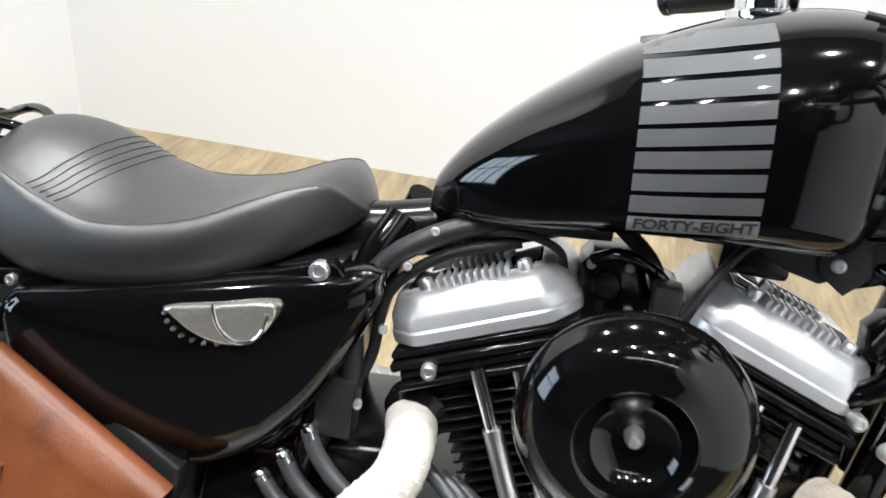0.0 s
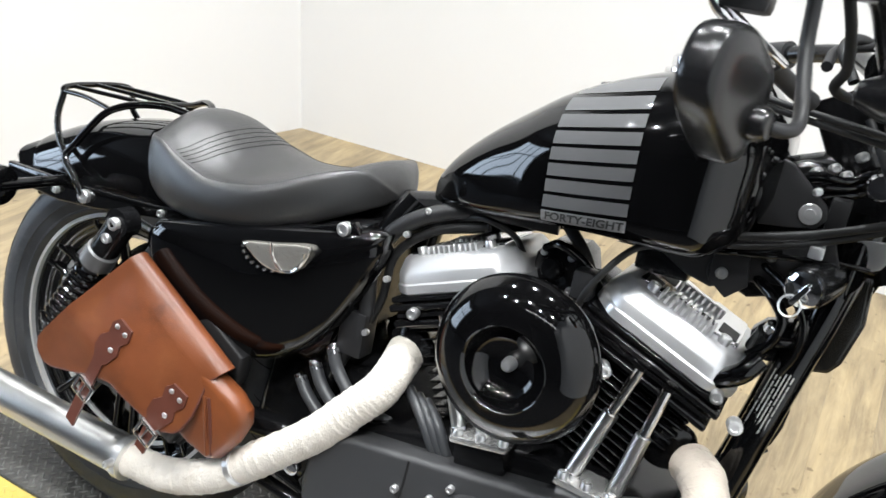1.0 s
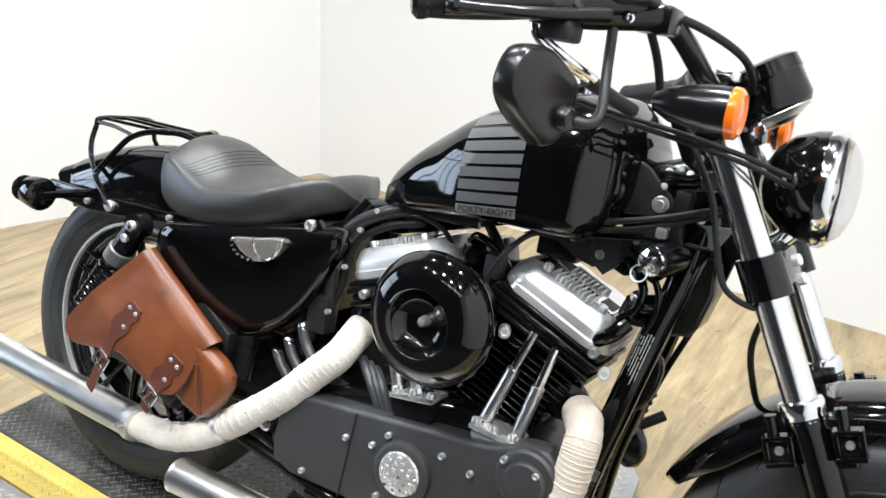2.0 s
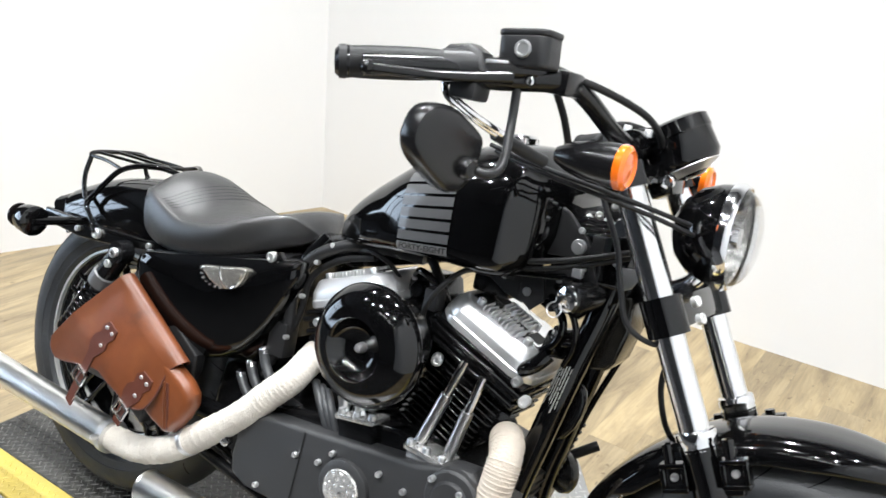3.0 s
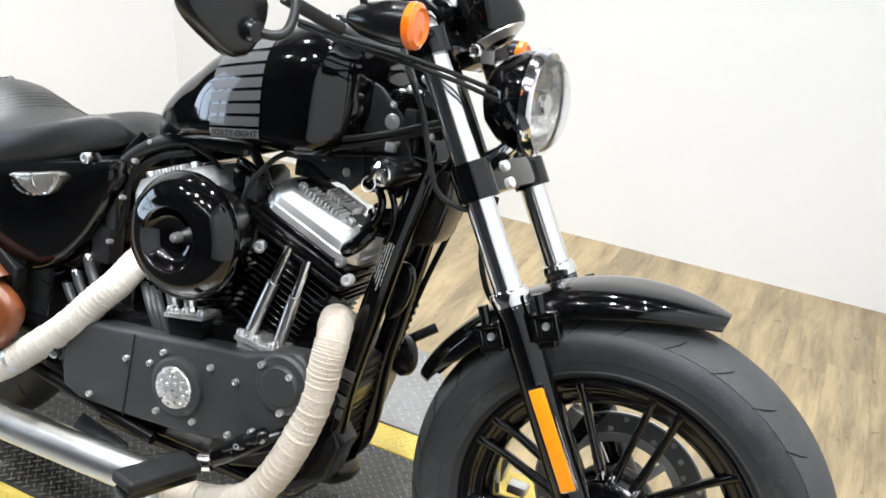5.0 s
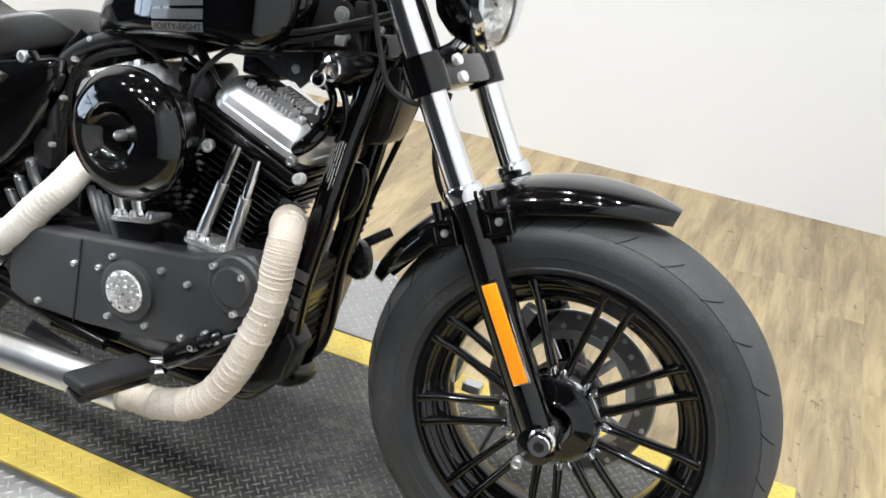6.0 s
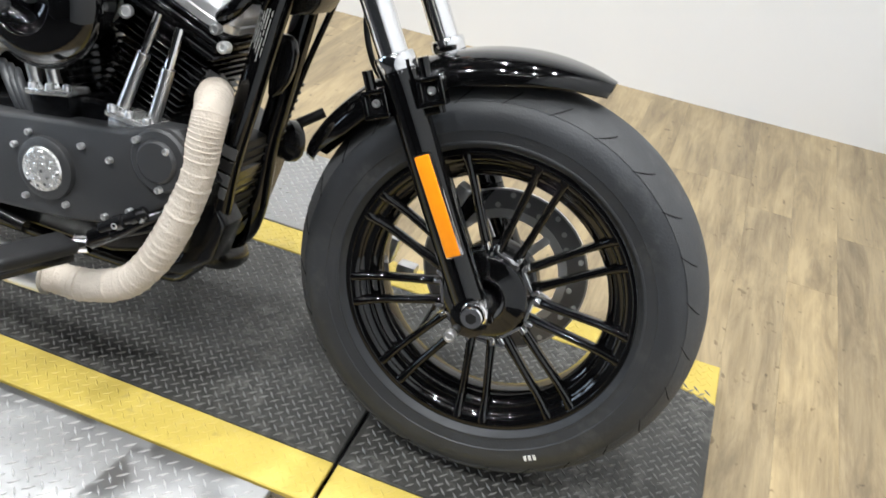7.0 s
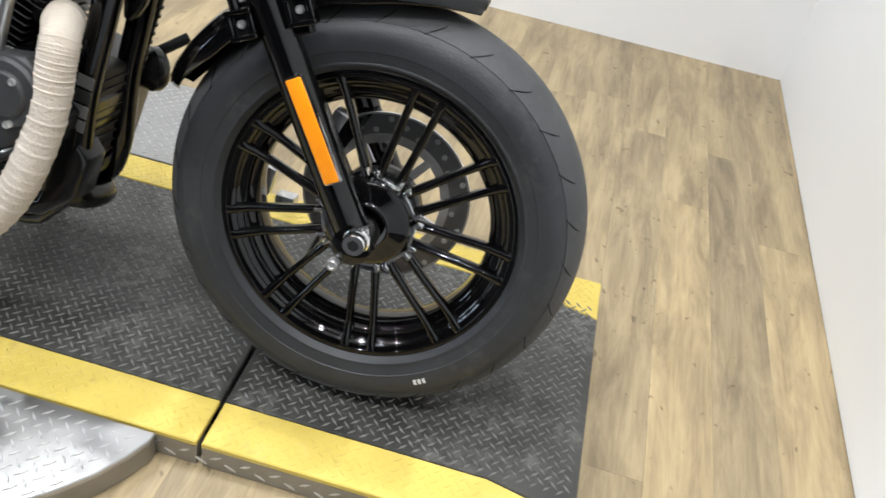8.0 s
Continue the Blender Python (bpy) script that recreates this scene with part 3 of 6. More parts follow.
def wheel(name, c, R, hw, label, first, seg, n_groove, crown):
    w = b(name, torus_profile(RIM, c, seg), GLOSS, label, angle=34)
    ty = b("tyre", torus_profile(tyre_profile(R, 0.214, hw), c, seg), RUBBER, "black rubber tyre with thin slanting tread grooves", w)
    b("tread", torus_profile(tread_profile(R, hw), c, seg), crown, "worn tread band", ty)
    b("hub", lathe([(0.02, -0.065), (0.034, -0.065), (0.037, -0.0625), (0.056, -0.060), (0.063, -0.056), (0.066, -0.048), (0.066, 0.03), (0.045, 0.045), (0.02, 0.05)], c, (0, 1, 0), 40), GLOSS, "gloss black hub", w)
    b("hub_ring", lathe([(0.026, -0.069), (0.032, -0.069), (0.034, -0.064), (0.026, -0.064)], c, (0, 1, 0), 32), CHROME, "", w)
    for rr, yy in ((0.1885, -0.0392), (0.2008, -0.0462), (0.2135, -0.0535)):
        b("rim_bead", torus_profile([(rr + 0.0013 * math.cos(q), yy + 0.0013 * math.sin(q)) for q in [math.pi * k / 4 for k in range(8)]], c, seg), GLOSS, "", w, 80)
    for k in range(9):
        turn = Matrix.Translation(c) @ pose(0, 0, 0, 0, -(first + 40 * k), 0)
        for side in (-1, 1):
            s = new("spoke", sp)
            s.parent = w
            s.matrix_local = turn @ Matrix.Translation((0, 0, side * 0.0125)) @ pose(0, 0, 0, 0, -side * 2.2, 0)
        s = new("spoke_clip", clip_me)
        s.parent = w
        s.matrix_local = turn
    for side in (-1, 1):
        gm = groove_mesh(R, hw, side)
        for k in range(n_groove):
            o = new("groove", gm)
            o.parent = w
            o.matrix_local = Matrix.Translation(c) @ Matrix.Rotation(-2 * math.pi * (k + 0.5 * (side > 0)) / n_groove, 4, "Y")
    return w


fw = wheel("front_wheel", AX, 0.313, 0.068, "gloss black split-spoke cast wheel", -4, 96, 27, TREAD)
# brake disc and caliper on the far side
b("brake_disc", torus_profile([(0.132, 0.062), (0.132, 0.067), (0.101, 0.067), (0.101, 0.062)], AX, 64), DISC, "drilled dark steel brake disc", fw)
b("disc_edge", torus_profile([(0.1345, 0.0615), (0.1345, 0.067), (0.1315, 0.067), (0.1315, 0.0615)], AX, 64), STEEL, "", fw)
b("disc_carrier", torus_profile([(0.102, 0.0605), (0.102, 0.066), (0.088, 0.066), (0.088, 0.0605)], AX, 48), STEEL, "bright inner ring of the disc", fw)
for k in range(5):
    b("carrier_arm", box(0.045, 0.092, 0.060, 0.066, -0.007, 0.007, 0.002, m=Matrix.Translation(AX) @ Matrix.Rotation(radians(72 * k + 20), 4, "Y")), STEEL, "", fw)
# No holes are cut: pale discs imitate the bright background showing through.
hm = finish(lathe([(0.0001, -0.0008), (0.0045, -0.0008), (0.0045, 0.0004), (0.0001, 0.0004)], (0, 0, 0), (0, 1, 0), 8, caps=False))
hm.materials.append(RIMEDGE)
for k in range(30):
    a, rh = 2 * math.pi * k / 30, 0.108 + 0.0085 * (k % 3)
    o = new("disc_dot", hm)
    o.parent = fw
    o.location = AX + Vector((rh * math.cos(a), 0.0615, rh * math.sin(a)))
cal = b("brake_caliper", slab([(1.35, 0.34), (1.40, 0.42), (1.44, 0.44), (1.40, 0.36), (1.385, 0.32)], 0.055, 0.115, 0.008), SATIN, "black brake caliper")
for c, hx, hz, rot in (((1.386, 0.062, 0.408), 0.012, 0.022, 20), ((1.292, 0.062, 0.288), 0.010, 0.024, 12), ((1.325, 0.062, 0.262), 0.016, 0.008, 0)):
    b("caliper_piece", box(-hx, hx, -0.008, 0.02, -hz, hz, 0.004, m=Matrix.Translation(c) @ Matrix.Rotation(radians(rot), 4, "Y")), STEEL, "bright caliper casting", cal)
# tyre marking bars
for k in range(3):
    a = radians(-62 + k * 1.6)
    c = AX + Vector((0.262 * math.cos(a), -0.0682, 0.262 * math.sin(a)))
    b("sidewall_mark", box(-0.0022, 0.0022, -0.0006, 0.0006, -0.004, 0.004, m=Matrix.Translation(c) @ Matrix.Rotation(-a + radians(90), 4, "Y")), WHITE_STICKER, "", fw)

# -- fork
FDIR = Vector((1.487 - 1.118, 0, 0.313 - 0.94)).normalized()
FTOP, FNUT = Vector((1.118, 0, 0.942)), Vector((1.300, 0, 0.630))
for side in (-1, 1):
    y = Vector((0, 0.115 * side, 0))
    leg = b("fork_leg", tube([FTOP + y - FDIR * 0.01, FNUT + y + FDIR * 0.02], 0.0205, 28, 0), FORKCHROME, "polished chrome fork tube")
    b("fork_cap", lathe([(0.005, -0.03), (0.016, -0.03), (0.02, -0.02), (0.021, 0.0)], FTOP + y, FDIR, 24), CHROME, "", leg)
    b("dust_seal", lathe([(0.0205, -0.002), (0.0262, 0.0), (0.0275, 0.004), (0.0275, 0.013), (0.0262, 0.016), (0.0262, 0.024), (0.022, 0.026)], FNUT + y - FDIR * 0.002, FDIR, 32), CHROME, "chrome collar", leg)
    low = tube([FNUT + y + FDIR * 0.018, FNUT + y + FDIR * 0.06, AX + y - FDIR * 0.12, AX + y + FDIR * 0.018], 0.026, 24, 6, wave=lambda t: 0.0265 - 0.0025 * min(1, t * 2.5) + 0.001 * t)
    sl = b("fork_slider", low, GLOSS, "gloss black fork slider")
    b("axle_lug", lathe([(0.018, -0.03), (0.027, -0.026), (0.027, 0.03), (0.018, 0.03)], AX + y * 1.0, (0, 1, 0), 28), GLOSS, "", sl)
    b("fender_mount", slab([(-0.034, -0.024), (0.034, -0.024), (0.036, 0.024), (-0.036, 0.024)], -0.010, 0.010, 0.004, m=Matrix.Translation(FNUT + y + FDIR * 0.058 + Vector((0.012, 0, 0.004))) @ Matrix.Rotation(radians(-26), 4, "Y")), GLOSS, "", sl)
    for x, z in ((1.294, 0.568), (1.365, 0.604)):
        LM = Matrix.Translation((x, y.y + side * 0.016, z)) @ Matrix.Rotation(radians(-24), 4, "Y")
        bm = box(-0.018, 0.018, -0.010, 0.010, -0.020, -0.0125, 0.0015, m=LM, segs=1)
        for x0, x1, z0, z1 in ((-0.018, 0.018, 0.0125, 0.019), (-0.018, -0.0105, -0.014, 0.014), (0.0105, 0.018, -0.014, 0.014)):
            box(x0, x1, -0.010, 0.010, z0, z1, 0.0015, bm, LM, segs=1)
        lug = b("mount_lug", bm, GLOSS, "", sl)
        b("lug_back", box(-0.012, 0.012, -0.002, 0.002, -0.014, 0.014, 0.0, m=LM), SATIN, "", lug)
        bolt(LM @ Vector((0, side * 0.002, 0)), (0, side, 0), 0.0055, 0.005, lug, STEEL)
        b("lug_post", tube([LM @ Vector((-0.004, 0, 0.016)), LM @ Vector((-0.004, 0, 0.044 if side < 0 else 0.026))], 0.0075, 14, 0), GLOSS, "", lug)
    if side < 0:
        rb = Vector((1.408, -0.143, 0.460))
        M = Matrix.Translation(rb) @ Matrix.Rotation(math.atan2(FDIR.x, -FDIR.z) * -1, 4, "Y")
        b("reflector_bezel", box(-0.0122, 0.0122, -0.004, 0.006, -0.0735, 0.0735, 0.003, m=M), CHROME, "", sl)
        b("reflector", box(-0.0105, 0.0105, -0.0065, 0.002, -0.071, 0.071, 0.002, m=M), ORANGE, "amber plastic side reflector", sl)
AXN = AX + Vector((0.007, 0, 0.013))
b("axle_nut", lathe([(0.009, -0.162), (0.0145, -0.162), (0.0165, -0.159), (0.0165, -0.148), (0.0185, -0.146), (0.0185, -0.141), (0.015, -0.139), (0.015, -0.10)], AXN, (0, 1, 0), 28), CHROME, "chrome axle end", fw)
# A solid black hexagon paints the darkness inside the hex socket.
b("socket_shade", lathe([(0.0001, -0.1625), (0.0085, -0.1625), (0.0085, -0.15)], AXN, (0, 1, 0), 6), RUBBER2, "", fw)
bolt(AX + Vector((-0.018, -0.15, -0.028)), (0, -1, 0), 0.008, 0.008, fw)


def clamp(c, length, name, label):
    bm = tube([c + Vector((0, -0.115, 0)) - FDIR * length / 2, c + Vector((0, -0.115, 0)) + FDIR * length / 2], 0.0285, 24, 0)
    bm = tube([c + Vector((0, 0.115, 0)) - FDIR * length / 2, c + Vector((0, 0.115, 0)) + FDIR * length / 2], 0.0285, 24, 0, bm)
    tilt = math.atan2(FDIR.x, -FDIR.z)
    bm = box(-0.03, 0.022, -0.115, 0.115, -length * 0.42, length * 0.42, 0.006, bm, Matrix.Translation(c) @ Matrix.Rotation(-tilt, 4, "Y"))
    return b(name, bm, GLOSS, label)


lc = clamp(FTOP + FDIR * 0.205, 0.052, "lower_clamp", "gloss black lower fork clamp")
for dz in (0.012, -0.012):
    bolt(FTOP + FDIR * (0.205 - dz) + Vector((0.034, -0.082, 0.016)), (0.86, -0.2, 0.5), 0.0078, 0.005, lc, RIMEDGE)
clamp(FTOP + FDIR * 0.012, 0.034, "upper_clamp", "gloss black upper fork clamp")
b("steering_neck", tube([FTOP + Vector((-0.055, 0, 0.0)), FTOP + FDIR * 0.21 + Vector((-0.055, 0, 0))], 0.034, 20, 0), SATIN, "black steering head")

b("head_gusset", slab([(1.01, 0.85), (1.05, 0.866), (1.09, 0.866), (1.13, 0.85), (1.15, 0.77), (1.11, 0.715), (1.02, 0.735), (1.0, 0.80)], -0.034, 0.034, 0.008), SATIN, "black frame gusset at the steering head")
b("downtube_plate", slab([(1.090, 0.755), (1.150, 0.760), (1.156, 0.705), (1.146, 0.655), (1.136, 0.640), (1.088, 0.628), (1.084, 0.66)], -0.03, 0.045, 0.006), DARKPLATE, "gloss black plate between the frame tubes")
b("wire_connector", box(1.085, 1.105, -0.08, -0.045, 0.80, 0.84, 0.004), PLASTIC, "black wiring connector")
b("fork_lock", lathe([(0.001, 0.03), (0.012, 0.03), (0.015, 0.026), (0.015, 0.0)], (1.125, -0.055, 0.86), (0, -1, 0), 18), CHROME, "chrome fork lock barrel")

for x, y, z in ((1.062, -0.05, 0.858), (1.078, -0.055, 0.866), (1.091, -0.052, 0.861), (1.10, -0.06, 0.884), (1.113, -0.07, 0.897), (1.12, -0.055, 0.805), (1.09, -0.062, 0.775)):
    bolt((x, y, z), (0.25, -1, 0.25), 0.0055, 0.008, bike)
for k in range(3):
    dz = 0.013 * k
    b("cable", tube([(1.03, -0.05, 0.80 + dz), (1.06, -0.072, 0.83 + dz), (1.095, -0.066, 0.842 + dz * 0.6), (1.13, -0.05, 0.85 + dz), (1.16, -0.02, 0.83)], 0.0045, 10, 6), GLOSS, "black cable at the steering head")
b("cable_guide", box(1.079, 1.094, -0.114, -0.100, 0.778, 0.792, 0.003), STEEL, "bright cable guide clamp")
b("horn_bracket", slab([(1.12, 0.80), (1.165, 0.806), (1.15, 0.775), (1.132, 0.765)], -0.05, -0.056, 0.001), STEEL, "bright bracket plate")
st = b("engine_stay", tube([(1.058, -0.07, 0.655), (1.066, -0.078, 0.680)], 0.0135, 18, 0), SATIN, "black engine stay fitting with bright bolt")
bolt((1.068, -0.08, 0.687), (0.3, -0.3, 0.9), 0.009, 0.007, st, CHROME)
b("stay_rod", tube([(1.06, -0.072, 0.67), (1.085, -0.07, 0.672), (1.115, -0.06, 0.68)], 0.007, 12, 3), SATIN, "", st)
b("head_breather", tube([(1.03, -0.09, 0.615), (1.052, -0.098, 0.632), (1.066, -0.09, 0.652)], 0.012, 14, 4), GLOSS, "gloss black breather elbow")

# -- front fender
def fender(c, R, a0, a1, hw, drop, thick, taper0, taper1, n=36, m=17):
    bm = bmesh.new()
    outer, inner = [], []
    for i in range(n + 1):
        t = i / n
        a = radians(a0 + (a1 - a0) * t)
        e = min(1, (t / taper0) if taper0 else 1, ((1 - t) / taper1) if taper1 else 1)
        w = hw * (0.30 + 0.70 * math.sin(min(1, e) * math.pi / 2) ** 0.7)
        ro, ri = [], []
        for j in range(m):
            s = -1 + 2 * j / (m - 1)
            y = w * math.sin(s * math.pi / 2 * 0.98)
            dr = -drop * (1 - math.cos(s * math.pi / 2)) ** 1.6 * (0.45 + 0.55 * e)
            for lst, rr in ((ro, R + dr), (ri, R + dr - thick)):
                lst.append(bm.verts.new(Vector(c) + Vector((rr * math.cos(a), y * (1 if lst is ro else 0.97), rr * math.sin(a)))))
        outer.append(ro)
        inner.append(ri)
    for i in range(n):
        for j in range(m - 1):
            bm.faces.new((outer[i][j], outer[i + 1][j], outer[i + 1][j + 1], outer[i][j + 1]))
            bm.faces.new((inner[i][j], inner[i][j + 1], inner[i + 1][j + 1], inner[i + 1][j]))
        for j in (0, m - 1):
            bm.faces.new((outer[i][j], inner[i][j], inner[i + 1][j], outer[i + 1][j]))
    for i in (0, n):
        for j in range(m - 1):
            bm.faces.new((outer[i][j], outer[i][j + 1], inner[i][j + 1], inner[i][j]))
    return bm


b("front_fender", fender(AX, 0.352, 160, 74, 0.078, 0.04, 0.003, 0.2, 0.3), GLOSS, "short gloss black front fender", angle=50)

# -- rear wheel and fender
# The crown takes RUBBER, darker than TREAD, to stand in for shade.
rw = wheel("rear_wheel", RAX, 0.313, 0.078, "gloss black cast rear wheel with bright rim edge", -10, 80, 30, RUBBER)
b("drive_pulley", lathe([(0.03, 0.045), (0.10, 0.050), (0.150, 0.052), (0.158, 0.050), (0.158, 0.070), (0.150, 0.072), (0.03, 0.07)], RAX, (0, 1, 0), 48), SATIN, "black belt pulley", rw)
b("rim_edge", torus_profile([(0.2165, -0.0655), (0.2225, -0.0650), (0.2225, -0.058), (0.2155, -0.058)], RAX, 80), RIMEDGE, "bright rim edge", rw)
b("rim_edge", torus_profile([(0.180, -0.034), (0.186, -0.036), (0.186, -0.032), (0.180, -0.030)], RAX, 80), RIMEDGE, "", rw)


def shell_along(path, hw, drop, thick, m=15):
    """A fender shell along points in x and z."""
    bm = bmesh.new()
    pts = curve_points([(x, 0, z) for x, z in path], 5)
    rows = []
    n = len(pts)
    for i, p in enumerate(pts):
        t = (pts[min(i + 1, n - 1)] - pts[max(i - 1, 0)]).normalized()
        nrm = Vector((-t.z, 0, t.x))
        ro, ri = [], []
        for j in range(m):
            s = -1 + 2 * j / (m - 1)
            y = hw * math.sin(s * math.pi / 2)
            d = -drop * min(1.0, 0.35 + 4.0 * i / n) * (1 - math.cos(s * math.pi / 2)) ** 1.5
            ro.append(bm.verts.new(p + nrm * d + Vector((0, y, 0))))
            ri.append(bm.verts.new(p + nrm * (d - thick) + Vector((0, y * 0.97, 0))))
        rows.append((ro, ri))
    for (o0, i0), (o1, i1) in zip(rows, rows[1:]):
        for j in range(m - 1):
            bm.faces.new((o0[j], o1[j], o1[j + 1], o0[j + 1]))
            bm.faces.new((i0[j], i0[j + 1], i1[j + 1], i1[j]))
        for j in (0, m - 1):
            bm.faces.new((o0[j], i0[j], i1[j], o1[j]))
    for o, i in (rows[0], rows[-1]):
        for j in range(m - 1):
            bm.faces.new((o[j], o[j + 1], i[j + 1], i[j]))
    return bm


b("rear_fender", shell_along([(-0.125, 0.606), (-0.11, 0.6185), (-0.09, 0.631), (0.005, 0.670), (0.11, 0.692), (0.20, 0.690), (0.30, 0.655), (0.40, 0.60)], 0.105, 0.10, 0.003), GLOSS, "gloss black chopped rear fender", angle=50)
for side in (-1, 1):
    st = b("fender_strut", slab([(-0.10, 0.553), (0.02, 0.548), (0.10, 0.556), (0.30, 0.590), (0.50, 0.622), (0.570, 0.652), (0.556, 0.666), (0.50, 0.646), (0.40, 0.622), (0.22, 0.596), (0.08, 0.586), (-0.10, 0.582)], 0.112 * side, 0.128 * side, 0.004), GLOSS, "gloss black fender strut")
    bolt((0.08, 0.130 * side, 0.572), (0, side, 0), 0.011, 0.008, st)
    bolt((0.018, 0.130 * side, 0.566), (0, side, 0), 0.006, 0.006, st)
    bolt((0.545, 0.130 * side, 0.655), (0, side, 0), 0.0095, 0.007, st)
    bolt((0.235, 0.130 * side, 0.588), (0, side, 0), 0.006, 0.005, st)
    sg = b("rear_signal", lathe([(0.001, -0.042), (0.016, -0.038), (0.027, -0.022), (0.030, 0.0), (0.030, 0.008), (0.024, 0.012), (0.001, 0.012)], (0.02, 0.2 * side - 0.035, 0.586), (1, 0, 0), 24), GLOSS, "black bullet turn signal")
    b("signal_stem", tube([(0.03, 0.1 * side - 0.02, 0.584), (0.025, 0.2 * side - 0.035, 0.586)], 0.009, 10, 0), GLOSS, "", sg)
    b("signal_lens", lathe([(0.024, 0.012), (0.024, 0.016), (0.001, 0.018)], (-0.008, 0.2 * side - 0.035, 0.586), (-1, 0, 0), 24), SMOKED, "smoked signal lens", sg)

# luggage rack
def rt(pts, r=0.0055, parent=None, label=""):
    return b("luggage_rack" if parent is None else "rack_tube", tube(pts, r, 10, 6), GLOSS, label, parent)


rk = rt([(-0.048, -0.072, 0.703), (-0.054, -0.066, 0.7105), (-0.058, -0.04, 0.7135), (-0.059, 0.0, 0.714), (-0.058, 0.04, 0.7135), (-0.054, 0.066, 0.7105), (-0.048, 0.072, 0.703)], 0.0048, label="black steel tube luggage rack")
for side in (-1, 1):
    rt([(0.078, 0.134 * side, 0.575), (0.052, 0.128 * side, 0.594), (0.018, 0.118 * side, 0.615), (0.026, 0.108 * side, 0.639), (0.045, 0.098 * side, 0.670), (0.070, 0.088 * side, 0.700), (0.110, 0.074 * side, 0.7185), (0.150, 0.048 * side, 0.7235), (0.182, 0.022 * side, 0.714)], 0.0058, rk)
    rt([(-0.048, 0.072 * side, 0.703), (-0.050, 0.079 * side, 0.668), (-0.026, 0.095 * side, 0.640), (0.016, 0.115 * side, 0.617)], 0.0052, rk)
    rt([(-0.057, 0.045 * side, 0.712), (0.0, 0.045 * side, 0.714), (0.085, 0.042 * side, 0.717), (0.112, 0.04 * side, 0.716)], 0.0036, rk)
    rt([(-0.050, 0.070 * side, 0.706), (0.0, 0.074 * side, 0.708), (0.05, 0.082 * side, 0.705), (0.074, 0.086 * side, 0.702)], 0.004, rk)
rt([(-0.058, 0.0, 0.714), (0.0, 0.0, 0.7155), (0.112, 0.0, 0.718)], 0.0036, rk)
rt([(0.110, -0.074, 0.7185), (0.113, -0.04, 0.7165), (0.114, 0.0, 0.718), (0.113, 0.04, 0.7165), (0.110, 0.074, 0.7185)], 0.0045, rk)

# -- seat
SEAT_ROWS = [(0.150, 0.686, 0.678, 0.655, 0.05), (0.162, 0.714, 0.688, 0.640, 0.085), (0.185, 0.729, 0.692, 0.620, 0.110), (0.215, 0.733, 0.692, 0.606, 0.126), (0.25, 0.727, 0.681, 0.600, 0.136), (0.285, 0.710, 0.671, 0.598, 0.142), (0.32, 0.693, 0.664, 0.600, 0.145), (0.37, 0.682, 0.669, 0.607, 0.143), (0.42, 0.685, 0.682, 0.617, 0.136), (0.465, 0.702, 0.703, 0.634, 0.121), (0.50, 0.721, 0.717, 0.650, 0.102), (0.525, 0.729, 0.721, 0.664, 0.080), (0.541, 0.722, 0.711, 0.672, 0.060), (0.552, 0.709, 0.699, 0.680, 0.040), (0.558, 0.697, 0.693, 0.687, 0.026)]
SROWS = spline_rows(SEAT_ROWS, 4)
SHAPE = [(0.0, 0.0), (0.2, 0.05), (0.4, 0.2), (0.6, 0.48), (0.76, 0.78), (0.88, 0.96), (0.95, 1.0)]


def seat_top(x, v):
    """Height of the seat's top at x and a share v of its half width."""
    xs = [r[0] for r in SROWS]
    zc, ze = [float(np.interp(x, xs, [r[k] for r in SROWS])) for k in (1, 2)]
    return zc + (ze - zc) * float(np.interp(abs(v), [p[0] for p in SHAPE], [p[1] for p in SHAPE]))


rings = []
for x, zc, ze, zb, hw in SROWS:
    half = [(v, zc + (ze - zc) * f) for v, f in SHAPE] + [(0.985, ze - 0.003), (1.0, ze - 0.009), (1.025, ze - 0.3 * (ze - zb)), (1.02, ze - 0.6 * (ze - zb)), (0.985, zb + 0.1 * (ze - zb)), (0.93, zb), (0.5, zb)]
    ring = [Vector((x, -hw * v, z)) for v, z in half] + [Vector((x, hw * v, z)) for v, z in half[::-1][:-1]]
    rings.append(ring)
seat = b("seat", ring_loft(bmesh.new(), rings), SEAT, "black vinyl solo seat with ribbed stitching", angle=70)
# Thin dark lines paint the shade along the seat's stitched ribs.
DARKLINE = mat("seam_shade", (0.012, 0.012, 0.012), 0.8)
for k in range(5):
    line = []
    for i in range(25):
        v = -0.9 + 1.8 * i / 24
        x = 0.272 + k * 0.0085 - 0.035 * v * v
        hw = float(np.interp(x, [r[0] for r in SROWS], [r[4] for r in SROWS]))
        line.append((x, hw * v, seat_top(x, v) + 0.0002))
    b("stitch_rib", tube(line, 0.00055, 6, 0), DARKLINE, "", seat)
for side in (-1, 1):
    line = [(r[0], side * r[4] * 0.94, seat_top(r[0], 0.94) + 0.0003) for r in SROWS[3:-12]]
    b("seam", tube(line, 0.0006, 6, 0), STITCH, "", seat)

